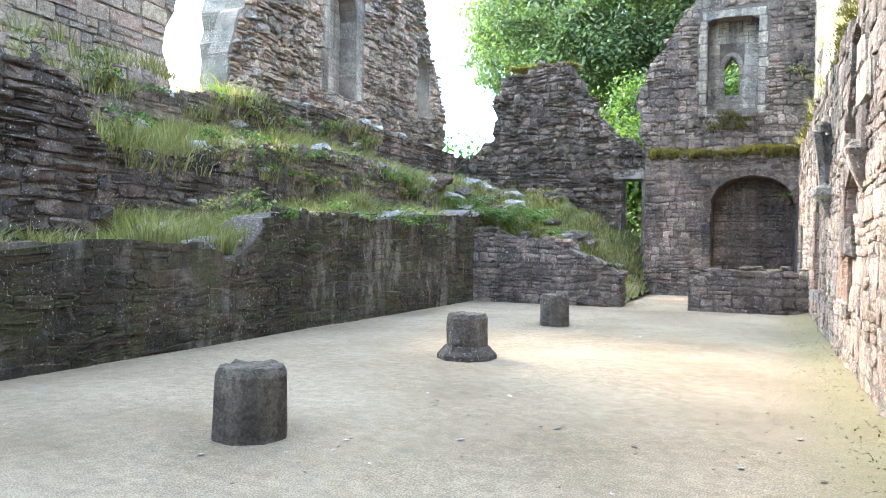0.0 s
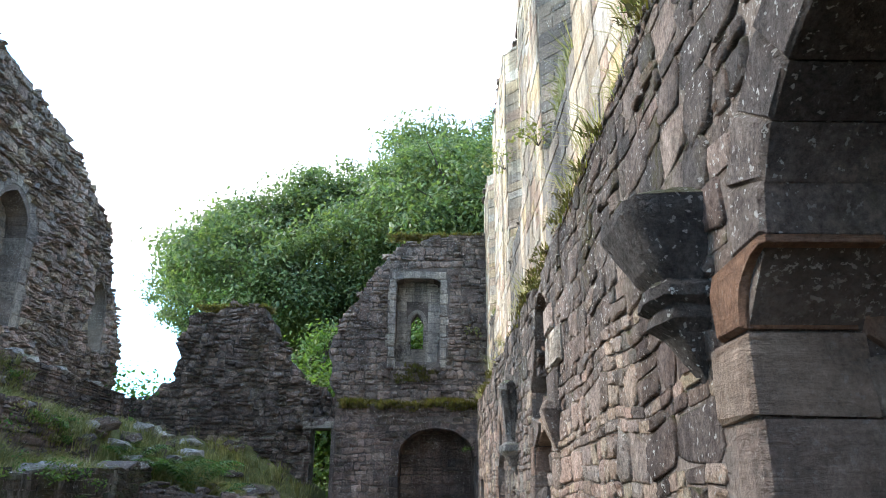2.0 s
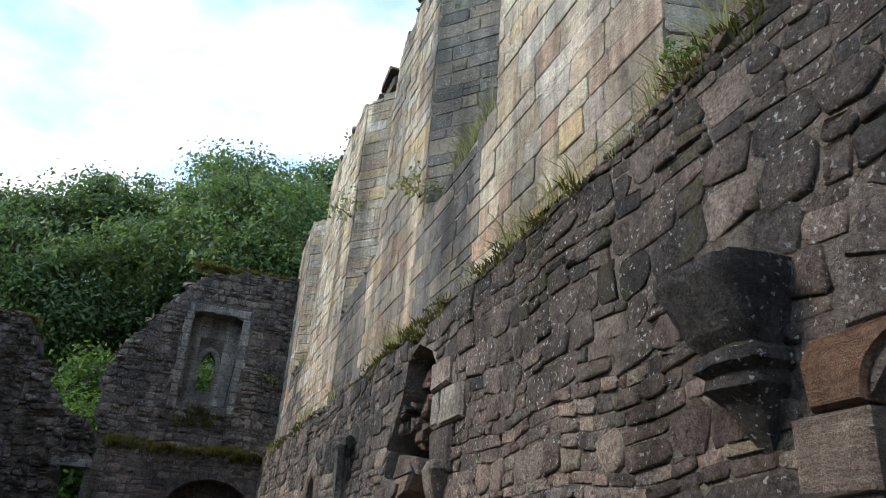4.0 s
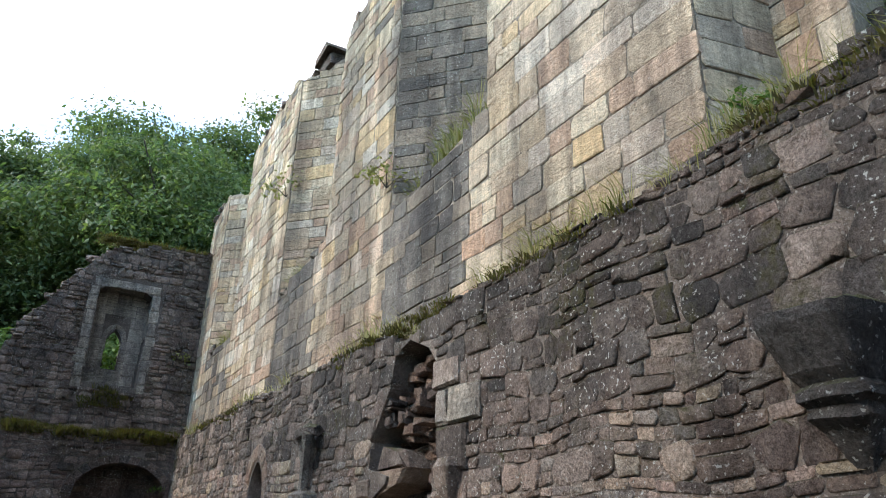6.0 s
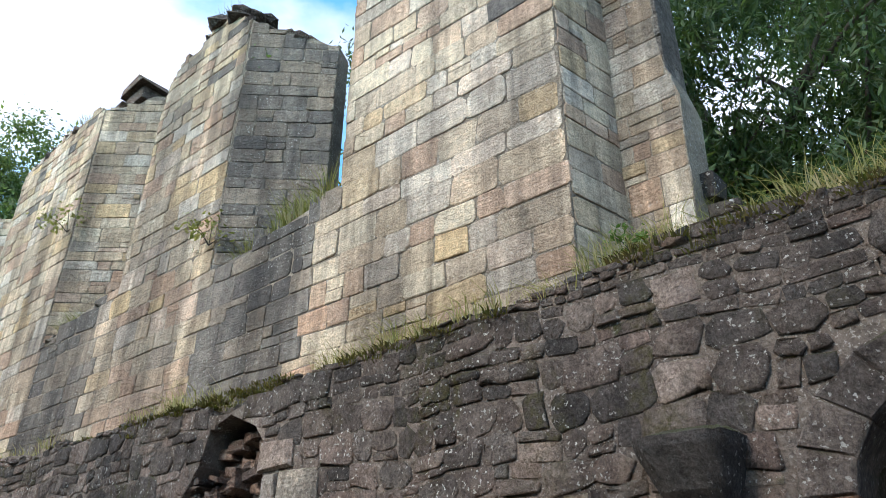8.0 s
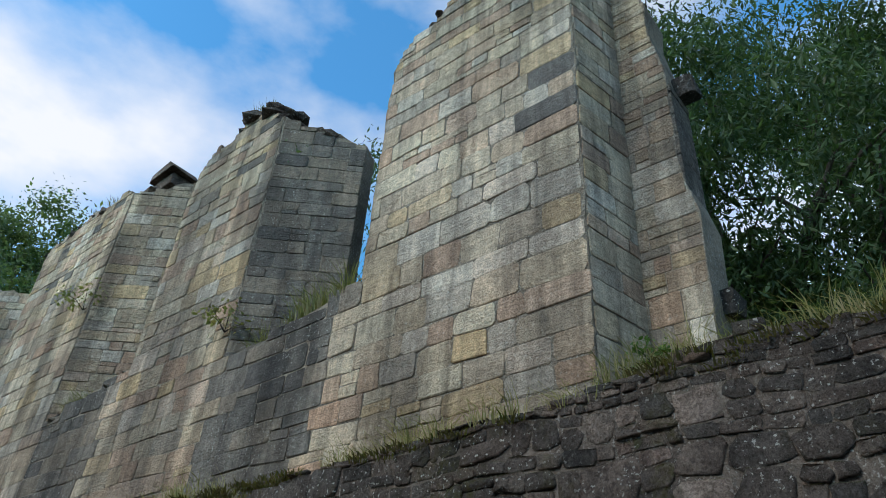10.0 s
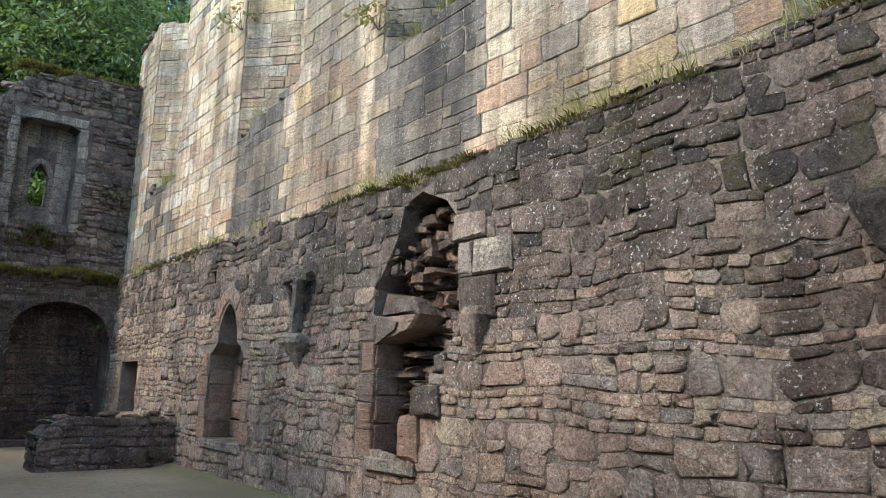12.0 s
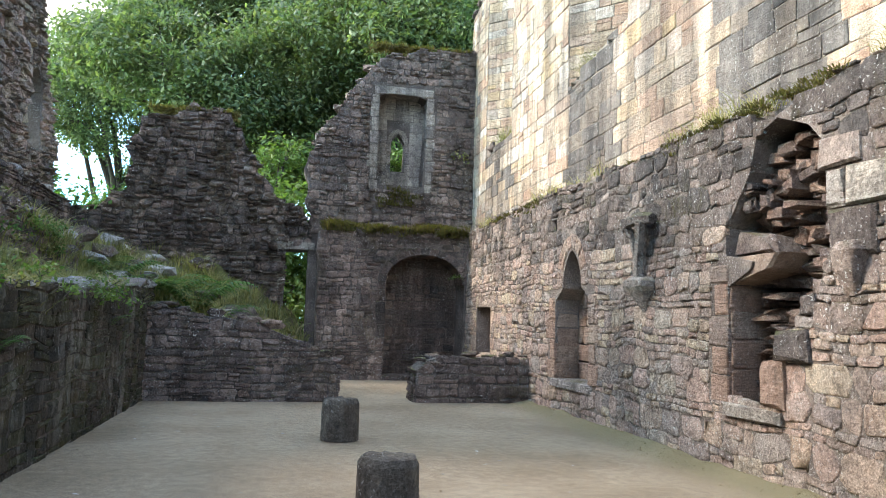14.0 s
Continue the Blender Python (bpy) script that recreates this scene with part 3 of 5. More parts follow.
# ---- long wall beside the walk, lower storey ----
EAST = facing_west(0.0)
NEAR_C = 0.2
near_arch = [(1.22, 0.42), (1.22, 1.97)] + arch_points(NEAR_C, 0.77, 2.25, 0.6, 14) + [(-0.82, 1.97), (-0.82, 0.42)]
near_hole = [(1.235, 0.40), (1.235, 1.97)] + arch_points(NEAR_C, 0.79, 2.25, 0.62, 14) + [(-0.835, 1.97), (-0.835, 0.40)]
near_arch_out = [(1.58, 0.42), (1.58, 1.97)] + arch_points(NEAR_C, 1.08, 2.25, 0.88, 14) + [(-1.18, 1.97), (-1.18, 0.42)]
broken_flue = [(7.40, 0.72), (7.38, 1.96), (7.0, 2.12), (6.96, 2.2), (7.42, 2.3), (7.42, 2.6), (7.28, 2.75), (7.1, 2.98), (6.98, 3.14), (6.86, 3.5), (6.53, 3.6), (6.1, 3.42), (5.94, 3.24), (5.84, 2.75), (5.86, 2.24), (6.0, 1.9), (6.08, 1.65), (6.5, 1.47), (6.6, 1.2), (6.62, 0.72)]
flue_out = [(7.72, 0.72), (7.72, 2.2), (7.45, 2.3)] + broken_flue[5:-1] + [(6.56, 0.72)]
tall_niche = [(12.55, 0.58), (12.5, 1.95), (12.3, 2.06), (12.22, 2.12)] + arch_points(11.8, 0.4, 2.15, 0.62, 10, 0.25) + [(11.38, 2.12), (11.25, 2.06), (11.08, 1.92), (11.06, 0.58)]
tall_out = [(12.85, 0.5), (12.8, 2.1)] + arch_points(11.8, 0.62, 2.15, 0.84, 10, 0.2) + [(10.85, 2.1), (10.8, 0.5)]
small_niche = [(17.9, 0.8), (17.9, 1.9), (16.65, 1.9), (16.65, 0.8)]
east_outline = ragged([(-9.5, -0.1), (20.4, -0.1), (20.4, 3.85), (15, 3.95), (10, 3.82), (7.2, 3.8), (6.9, 3.66), (6.2, 3.66), (5.6, 3.8), (3.6, 3.82), (2.3, 3.95), (1.6, 4.05), (0.2, 3.95), (-2, 4.2), (-9.5, 4.4)], 0.25, 0.05, 3.0, 2.0)
wall_east = wall_object("wall_east", slab(east_outline, [near_hole, broken_flue, tall_niche, small_niche], 0.62, EAST), MORTAR, "long reddish rubble wall with arched recesses and a broken flue")
wall_east_core = wall_object("wall_east_core", slab([(-9.5, -0.1), (20.4, -0.1), (20.4, 3.7), (-9.5, 3.8)], [near_hole], 1.2, facing_west(0.62)), MORTAR, "thick rubble core behind the long wall")


def east_sizes(v):
    """Courses of large squared rubble with bands of small pinning stones between them."""
    if rng.random() < (0.2 if v < 1.3 else 0.42):
        return 0.07, 0.12, 0.10, 0.28
    if v < 1.6:
        return 0.22, 0.34, 0.24, 0.58
    return 0.16, 0.28, 0.18, 0.50


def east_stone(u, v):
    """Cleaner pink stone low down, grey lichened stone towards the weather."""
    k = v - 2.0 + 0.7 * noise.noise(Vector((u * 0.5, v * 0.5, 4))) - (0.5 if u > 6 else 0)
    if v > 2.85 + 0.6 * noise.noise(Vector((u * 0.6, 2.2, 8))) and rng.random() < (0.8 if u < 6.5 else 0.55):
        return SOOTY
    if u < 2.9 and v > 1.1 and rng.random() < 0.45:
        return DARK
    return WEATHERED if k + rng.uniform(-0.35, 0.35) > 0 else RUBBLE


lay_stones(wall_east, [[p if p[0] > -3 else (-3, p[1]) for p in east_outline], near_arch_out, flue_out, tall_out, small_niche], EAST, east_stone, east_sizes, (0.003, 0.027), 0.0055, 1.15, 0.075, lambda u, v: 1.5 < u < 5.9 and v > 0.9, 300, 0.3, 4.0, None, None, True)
# near arched recess
jamb(wall_east, 1.22, 1, 0.42, 1.97, EAST, 0.42, DRESSED, (0.26, 0.42), (0.28, 0.40), 0.02)
jamb(wall_east, -0.82, -1, 0.42, 1.97, EAST, 0.42, DRESSED, (0.26, 0.42), (0.28, 0.40), 0.02)
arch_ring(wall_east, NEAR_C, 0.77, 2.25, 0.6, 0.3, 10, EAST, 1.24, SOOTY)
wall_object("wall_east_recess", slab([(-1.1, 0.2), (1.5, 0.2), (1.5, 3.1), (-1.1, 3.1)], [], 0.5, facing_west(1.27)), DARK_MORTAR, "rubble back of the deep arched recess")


def skewback(parent, u, side, v0, v1, reach, width, place, depth, material):
    """Springing stone that oversails its jamb on a hollow curve. u: edge of the jamb, reach: how far it overhangs."""
    n = 7
    edge = [(u - side * reach * (1 - math.cos(0.5 * math.pi * i / n)), v0 + (v1 - v0) * math.sin(0.5 * math.pi * i / n) * 0.9) for i in range(n + 1)]
    loop = edge + [(u - side * reach, v1), (u + side * width * 0.8, v1), (u + side * width, v1 - 0.08), (u + side * width * 0.93, v0)]
    bm = bmesh.new()
    rings = []
    for inset, w in ((0.0, -depth), (0.0, 0.012), (0.018, 0.034)):
        ring = []
        for a, b in loop:
            da, db = u + side * 0.15 - a, (v0 + v1) / 2 - b
            k = inset / max(0.05, math.hypot(da, db))
            q = 0.008 * noise.noise(Vector((a * 9, b * 9, w * 4)))
            ring.append(bm.verts.new(place @ Vector((a + da * k, b + db * k, w + q))))
        rings.append(ring)
    for p, q in zip(rings, rings[1:]):
        for i in range(len(p)):
            bm.faces.new((p[i - 1], p[i], q[i], q[i - 1]))
    bm.faces.new(rings[-1])
    bm.faces.new(rings[0])
    bmesh.ops.recalc_face_normals(bm, faces=bm.faces[:])
    part("springer", bm, material, parent, "red sandstone springer with a hollowed underside")


skewback(wall_east, 1.22, 1, 1.975, 2.25, 0.25, 0.27, EAST, 0.40, RED)
skewback(wall_east, -0.82, -1, 1.975, 2.25, 0.25, 0.27, EAST, 0.40, RED)
block(wall_east, [(-0.9, 0.26), (1.3, 0.26), (1.3, 0.42), (-0.9, 0.42)], 0.05, -1.24, EAST, DRESSED, "sill_stone")
lay_stones(wall_east, [near_arch], facing_west(1.26), DRESSED, lambda v: (0.16, 0.30, 0.22, 0.5), (0.02, 0.06), 0.010, 0.9, 0.05, None)
side_of_arch = [[(0.43, 0.44), (1.22, 0.44), (1.22, 2.2), (0.43, 2.2)]]
lay_stones(wall_east, side_of_arch, facing_south(1.22), DRESSED, lambda v: (0.15, 0.30, 0.2, 0.45), (0.015, 0.05), 0.008, 0.9, 0.04, lambda u, v: True, 40, 0.0)
# broken flue and its niche
jamb(wall_east, 7.38, 1, 0.72, 2.2, EAST, 0.5, DRESSED, (0.28, 0.36), (0.28, 0.36), 0.02)
lay_stones(wall_east, [broken_flue], facing_west(0.5), FLUE, lambda v: (0.10, 0.24, 0.16, 0.42), (0.03, 0.20) , 0.012, 1.1, 0.06, lambda u, v: True, 70, 0.3)
block(wall_east, [(6.75, 2.30), (7.44, 2.28), (7.42, 2.58), (6.85, 2.50)], -0.12, -0.5, EAST, WEATHERED, "lintel_stone", 0.07, 0.05)
block(wall_east, [(6.75, 2.12), (7.40, 1.97), (7.44, 2.27), (6.6, 2.27)], -0.03, -0.5, EAST, DRESSED, "lintel_stone", 0.03, 0.01)
block(wall_east, [(6.5, 0.6), (7.42, 0.6), (7.42, 0.73), (6.5, 0.73)], 0.08, -0.5, EAST, GREY, "sill_stone", 0.03)
block(wall_east, [(6.46, 0.75), (6.80, 0.75), (6.78, 1.18), (6.48, 1.22)], 0.09, -0.4, EAST, DRESSED, "jamb_stone", 0.05, 0.02)
block(wall_east, [(6.1, 1.22), (6.56, 1.22), (6.53, 1.48), (6.12, 1.50)], 0.10, -0.4, EAST, SOOTY, "jamb_stone", 0.05, 0.02)
for q, m in (([(5.30, 2.16), (5.80, 2.16), (5.84, 2.56), (5.30, 2.56)], SOOTY), ([(5.08, 2.58), (5.62, 2.58), (5.62, 2.92), (5.08, 2.90)], GREY), ([(5.64, 2.58), (5.84, 2.58), (5.84, 2.92), (5.64, 2.92)], GREY), ([(5.45, 2.95), (5.95, 2.95), (5.94, 3.22), (5.45, 3.2)], WEATHERED)):
    block(wall_east, q, 0.06, -0.4, EAST, m, "jamb_stone", 0.03, 0.012)
for _ in range(85):
    v = rng.uniform(2.62, 3.5)
    u = rng.uniform(5.98, 7.2 - 0.45 * (v - 2.6))
    a, b, t = rng.uniform(0.05, 0.15), rng.uniform(0.025, 0.07), rng.uniform(-0.45, 0.25)
    out = -rng.uniform(0.06, 0.44) if u > 6.5 else -rng.uniform(0.18, 0.46)
    block(wall_east, [(u - a, v - b - t * a), (u + a, v - b + t * a * rng.uniform(0.4, 1.2)), (u + a * rng.uniform(0.6, 1.0), v + b + t * a), (u - a * rng.uniform(0.6, 1.0), v + b * rng.uniform(0.7, 1.2) - t * a)], out, -0.5, EAST, FLUE, "stone", 0.022, 0.016)
for _ in range(30):
    v = rng.uniform(1.5, 2.6)
    u = rng.uniform(5.88, 6.1) + (0.22 if v < 1.75 else 0)
    a, b = rng.uniform(0.06, 0.13), rng.uniform(0.04, 0.09)
    block(wall_east, [(u - a, v - b), (u + a, v - b), (u + a * 0.8, v + b), (u - a * 0.9, v + b)], -rng.uniform(-0.02, 0.3), -0.5, EAST, rng.choice((FLUE, WEATHERED)), "stone", 0.025, 0.018)
lay_stones(wall_east, [[(0.02, 0.74), (0.5, 0.74), (0.5, 2.05), (0.02, 2.05)]], facing_south(7.37), DRESSED, lambda v: (0.24, 0.34, 0.3, 0.5), (0.008, 0.02), 0.005, 0.4, 0.02, lambda u, v: True, 20, 0.0)
lay_stones(wall_east, [[(0.02, 2.7), (0.5, 2.7), (0.5, 3.35), (0.02, 3.35)]], facing_south(7.1), DARK, lambda v: (0.12, 0.2, 0.15, 0.32), (0.03, 0.12), 0.01, 1.2, 0.04, lambda u, v: True, 40, 0.2)
lay_stones(wall_east, [[(0.03, 0.6), (0.44, 0.6), (0.44, 1.98), (0.03, 1.98)]], facing_south(12.52), DRESSED, lambda v: (0.24, 0.34, 0.25, 0.42), (0.006, 0.015), 0.005, 0.4, 0.02, lambda u, v: True, 20, 0.0)
# tall niche and square niche
jamb(wall_east, 12.53, 1, 0.58, 2.0, EAST, 0.45, DRESSED, (0.26, 0.36), (0.24, 0.36))
jamb(wall_east, 11.07, -1, 0.58, 2.0, EAST, 0.45, DRESSED, (0.26, 0.36), (0.24, 0.36))
arch_ring(wall_east, 11.8, 0.42, 2.15, 0.66, 0.24, 8, EAST, 0.45, DRESSED)
lay_stones(wall_east, [tall_niche], facing_west(0.45), DRESSED, lambda v: (0.24, 0.34, 0.3, 0.7), (0.01, 0.03), 0.008, 0.5, 0.02, lambda u, v: True, 60)
block(wall_east, [(10.95, 0.46), (12.65, 0.46), (12.65, 0.59), (10.95, 0.59)], 0.06, -0.45, EAST, GREY, "sill_stone", 0.03)
lay_stones(wall_east, [small_niche], facing_west(0.5), DRESSED, lambda v: (0.24, 0.34, 0.3, 0.7), (0.01, 0.03), 0.008, 0.5, 0.02)
rubble_cap(wall_east, [(0.02, y * 0.5, 3.83 + (0.12 if y < 5 else 0)) for y in range(-2, 40)], Vector((0.30, 0, 0)), 0.19, DARK, "ledge_stones", 0.8)

# ---- long wall, upper storey of tall window piers ----
UP = facing_west(0.36)
up_outline = ragged([(2.63, 3.6), (20.4, 3.6), (20.4, 10.4), (18.72, 10.6), (18.7, 6.1), (16.45, 5.9), (16.5, 10.9), (15.3, 11.05), (14.2, 11.15), (13.4, 11.2), (12.97, 11.0), (12.93, 5.95), (10.5, 6.35), (10.42, 9.8), (10.2, 10.45), (9.2, 10.75), (8.6, 10.75), (8.04, 10.3), (8.0, 5.8), (7.2, 5.85), (5.55, 6.1), (5.5, 9.7), (5.0, 10.25), (4.3, 10.6), (3.4, 10.75), (2.64, 10.6)], 0.24, 0.022, 5.0, 5.0, 9.75)
wall_upper = wall_object("wall_east_upper", slab(up_outline, [], 0.75, UP), BUFF_MORTAR, "tall buff ashlar wall with ruined window piers")


def ashlar(v):
    return (0.22, 0.36, 0.26, 0.78) if v < 8.2 else (0.16, 0.28, 0.24, 0.6)


def upper_stone(u, v):
    """Black water staining on the walling under the window sills, paler on the piers."""
    wet = 5.9 < u + 0.3 * (v - 5) < 8.0 or 10.9 < u < 13.0 or 16.5 < u < 18.7
    soot = noise.noise(Vector((u * 0.5, v * 0.16, 7))) + 0.14 * (v - 8.4) > 0.1
    k = 0.95 if wet and v < 6.5 else 0.10 if soot and v > 7.0 else 0.01
    return STAINED if rng.random() < k else ASHLAR


lay_stones(wall_upper, [up_outline], UP, upper_stone, ashlar, (0.004, 0.020), 0.0058, 0.45, 0.035, lambda u, v: 2 < u < 8 and v > 3.8, 300, 0.05, 2.0, None, None, False, "ashlar_block")
# outer jambs beyond the splays
outer_jambs = ragged([(1.92, 3.6), (20.4, 3.6), (20.4, 10.3), (17.95, 10.2), (17.95, 6.0), (17.1, 5.9), (17.1, 10.3), (14.6, 10.8), (12.2, 10.7), (12.15, 6.0), (11.1, 6.2), (11.1, 9.8), (8.6, 10.4), (7.3, 9.7), (7.25, 5.8), (6.1, 6.0), (6.1, 9.4), (4.0, 10.2), (2.3, 10.1), (2.1, 9.6), (1.95, 7.9), (1.97, 6.8), (1.84, 6.0)], 0.3, 0.03, 5.0, 8.0)
wall_jambs = wall_object("wall_east_jambs", slab(outer_jambs, [], 0.5, facing_west(1.12)), BUFF_MORTAR, "outer window jambs of weathered grey ashlar")
lay_stones(wall_jambs, [outer_jambs], facing_west(1.12), ASHLAR, ashlar, (0.006, 0.014), 0.005, 0.1, 0.01, None)


def reveal(parent, u, v0, v1, x0, x1, lean, material):
    """Ashlar on the side of a pier, seen from the court: faces -y."""
    m = frame_of((0, u, 0), (1, 0, 0), (0, 0, 1), (0, -1, 0))
    sh = Matrix.Identity(4)
    sh[1][2] = lean
    sh[1][3] = -lean * v0
    lay_stones(parent, [[(x0, v0), (x1, v0), (x1, v1), (x0, v1)]], sh @ m, material, ashlar, (0.006, 0.014), 0.005, 0.12, 0.008, lambda a, b: True, 60, 0.0, 1.0, v0, v1, False, "ashlar_block")


def splay(parent, a, dx, s, v0, v1, v2, material):
    """A window splay: the pier's side runs back and inwards from its arris at a. v1, v2: broken head at the arris and at the inner edge."""
    bm = bmesh.new()
    n = 9
    low, head = [], []
    for i in range(n + 1):
        k = i / n
        low.append(bm.verts.new((0.37 + dx * k, a - s * k, v0)))
        head.append(bm.verts.new((0.37 + dx * k, a - s * k, v1 + (v2 - v1) * k + (rng.uniform(-0.12, 0.10) if 0 < i else 0))))
    low += [bm.verts.new((0.37 + dx + 0.3, a - s + 0.1, v0)), bm.verts.new((0.37 + dx + 0.3, a + 0.2, v0)), bm.verts.new((0.40, a + 0.2, v0))]
    head += [bm.verts.new((0.37 + dx + 0.3, a - s + 0.1, v2)), bm.verts.new((0.37 + dx + 0.3, a + 0.2, v2)), bm.verts.new((0.40, a + 0.2, v1))]
    for i in range(len(low)):
        bm.faces.new((low[i - 1], low[i], head[i], head[i - 1]))
    bm.faces.new(low)
    bmesh.ops.triangle_fill(bm, use_beauty=True, use_dissolve=False, edges=[e for e in bm.edges if e.verts[0] in head and e.verts[1] in head])
    bmesh.ops.recalc_face_normals(bm, faces=bm.faces[:])
    part("splay", bm, BUFF_MORTAR, parent)
    ln = math.hypot(dx, s)
    place = frame_of((0.37, a, 0), (dx / ln, -s / ln, 0), (0, 0, 1), (-s / ln, -dx / ln, 0))
    lay_stones(parent, [[(0.0, v0), (ln, v0), (ln, v2 - 0.06), (0.0, v1 - 0.04)]], place, material, lambda v: (0.16, 0.30, 0.24, 0.62), (0.006, 0.022), 0.005, 0.35, 0.015, lambda p, q: True, 70, 0.05, 1.0, v0, None, False, "ashlar_block")


splay(wall_upper, 2.63, 0.76, 0.15, 3.9, 10.5, 10.3, ASHLAR)
splay(wall_upper, 8.0, 0.95, 1.02, 5.75, 10.3, 9.75, STAINED)
splay(wall_upper, 12.93, 0.92, 1.02, 5.9, 11.0, 11.45, ASHLAR)
splay(wall_upper, 18.7, 0.92, 1.0, 6.0, 10.6, 10.6, ASHLAR)
reveal(wall_jambs, 1.93, 3.9, 7.8, 1.12, 1.62, 0.0, GREY)
rubble_cap(wall_upper, [(0.5, 7.9, 10.3), (0.9, 7.5, 10.05), (1.2, 7.2, 9.85)], Vector((0.3, 0.4, 0)), 0.26, DARK, "loose_stones", 6.0)
for q, w in (([(12.45, 11.32), (13.1, 11.25), (13.1, 11.58), (12.45, 11.64)], 0.0), ([(12.3, 11.66), (13.2, 11.60), (13.15, 11.76), (12.5, 11.90)], 0.12)):
    block(wall_upper, q, w, -0.55, facing_west(0.75), DARK, "capstone", 0.04, 0.03)
rubble_cap(wall_upper, [(0.55, 12.9, 11.1), (0.8, 12.75, 11.5), (1.05, 12.5, 11.5)], Vector((0.3, 0.5, 0)), 0.3, DARK, "loose_stones", 5.0)
for z in (5.15, 7.95):
    block(wall_jambs, [(1.35, z - 0.14), (1.62, z - 0.05), (1.66, z + 0.1), (1.3, z + 0.1)], 0.16, -0.1, frame_of((0, 1.9, 0), (1, 0, 0), (0, 0, 1), (0, -1, 0)), BLACK, "broken_springer", 0.03, 0.02)
for a, b, z, c in ((2.8, 5.1, 10.5, 0.75), (16.6, 18.6, 5.95, 0.75)):
    rubble_cap(wall_upper, [(0.38, a, z), (0.38, (a + b) / 2, z + 0.05), (0.38, b, z)], Vector((c, 0, 0)), 0.26, DARK, "loose_stones", 4.0)
for a, za, b, zb in ((5.7, 6.06, 7.8, 5.82), (10.7, 6.3, 12.8, 5.95)):
    rubble_cap(wall_upper, [(0.40, a, za), (0.40, b, zb)], Vector((0.7, 0, 0)), 0.22, STAINED, "loose_stones", 2.0)

for line in (((8.15, 10.42), (8.6, 10.78), (9.2, 10.8), (9.9, 10.55)), ((8.35, 10.88), (8.65, 10.95), (9.3, 10.9)), ((13.1, 11.0), (14.2, 11.12), (15.3, 11.03), (16.3, 10.88)), ((18.7, 10.6), (20.3, 10.4))):
    rubble_cap(wall_upper, [(0.36, a, z) for a, z in line], Vector((0.75, 0, 0)), 0.3, DARK, "loose_stones", 4.5)

# ---- end wall with the fireplace arch, window above ----
ARCH_WALL = facing_south(19.0)
fire_arch = [(-0.12, 0.12)] + arch_points(-1.13, 1.01, 2.5, 0.74, 14) + [(-2.14, 0.12)]
fire_out = [(0.2, 0.12)] + arch_points(-1.13, 1.22, 2.5, 0.95, 14) + [(-2.36, 0.12)]
low_end = ragged([(-3.88, -0.1), (0.05, -0.1), (0.05, 3.98), (-1.5, 3.92), (-3.2, 3.86), (-3.88, 3.75)], 0.25, 0.05, 3.0, 9.0)
wall_end_low = wall_object("wall_north_lower", slab(low_end, [[(-0.07, 0.12)] + arch_points(-1.13, 1.06, 2.5, 0.79, 14) + [(-2.19, 0.12)]], 0.9, ARCH_WALL), DARK_MORTAR, "dark rubble wall with a deep round-headed arch")
wall_object("wall_north_core", slab([(-3.8, -0.1), (0.6, -0.1), (0.6, 3.8), (-3.8, 3.7)], [], 0.5, facing_south(19.9)), DARK_MORTAR, "rubble core closing the arched recess")
lay_stones(wall_end_low, [low_end, fire_out], ARCH_WALL, RUIN, lambda v: (0.12, 0.24, 0.15, 0.36), (0.008, 0.045), 0.009, 1.1, 0.08, lambda u, v: True, 260, 0.4, 6.0, None, None, True)
jamb(wall_end_low, -2.14, -1, 0.1, 2.5, ARCH_WALL, 0.85, DARK, (0.26, 0.4), (0.22, 0.4))
arch_ring(wall_end_low, -1.13, 1.01, 2.5, 0.74, 0.2, 15, ARCH_WALL, 0.85, DARK)
lay_stones(wall_end_low, [fire_arch], facing_south(19.85), DARK, lambda v: (0.16, 0.26, 0.25, 0.55), (0.01, 0.03), 0.01, 0.7, 0.03)
rubble_cap(wall_end_low, [(-3.8, 19.05, 3.8), (-2, 19.05, 3.9), (0.0, 19.05, 3.95)], Vector((0, 0.95, 0)), 0.2, DARK, "ledge_stones", 0.5)

END = facing_south(20.0)
win_recess = [(-1.1, 5.22), (-0.98, 7.66)] + [(-1.25, 7.78), (-1.67, 7.82), (-2.1, 7.8)] + [(-2.36, 7.7), (-2.38, 5.22)]
win_out = [(-0.86, 5.0), (-0.74, 7.9), (-1.67, 8.02), (-2.6, 7.92), (-2.62, 5.0)]
up_end = ragged([(-4.12, -0.1), (1.2, -0.1), (1.2, 9.3), (0.3, 9.25), (-0.8, 9.15), (-1.9, 8.95), (-2.6, 8.5), (-3.0, 8.0), (-3.25, 7.5), (-3.7, 6.9), (-4.05, 6.3), (-4.25, 5.7), (-4.2, 4.9), (-4.12, 4.3)], 0.16, 0.10, 4.0, 3.0)
light = [(-1.56, 5.72)] + arch_points(-1.74, 0.2, 6.45, 0.36, 10, 0.5) + [(-1.94, 5.72)]
wall_end_up = wall_object("wall_north_upper", slab(up_end, [win_recess], 0.55, END), DARK_MORTAR, "ruined end gable with a splayed window recess")
wall_end_back = wall_object("wall_north_back", slab(ragged([(-4.0, -0.1), (1.2, -0.1), (1.2, 9.2), (-1.9, 8.85), (-3.1, 7.6), (-4.1, 5.8), (-4.0, 4.2)], 0.3, 0.05, 4.0, 4.0), [light], 0.35, facing_south(20.55)), DARK_MORTAR, "back of the gable pierced by a pointed light")
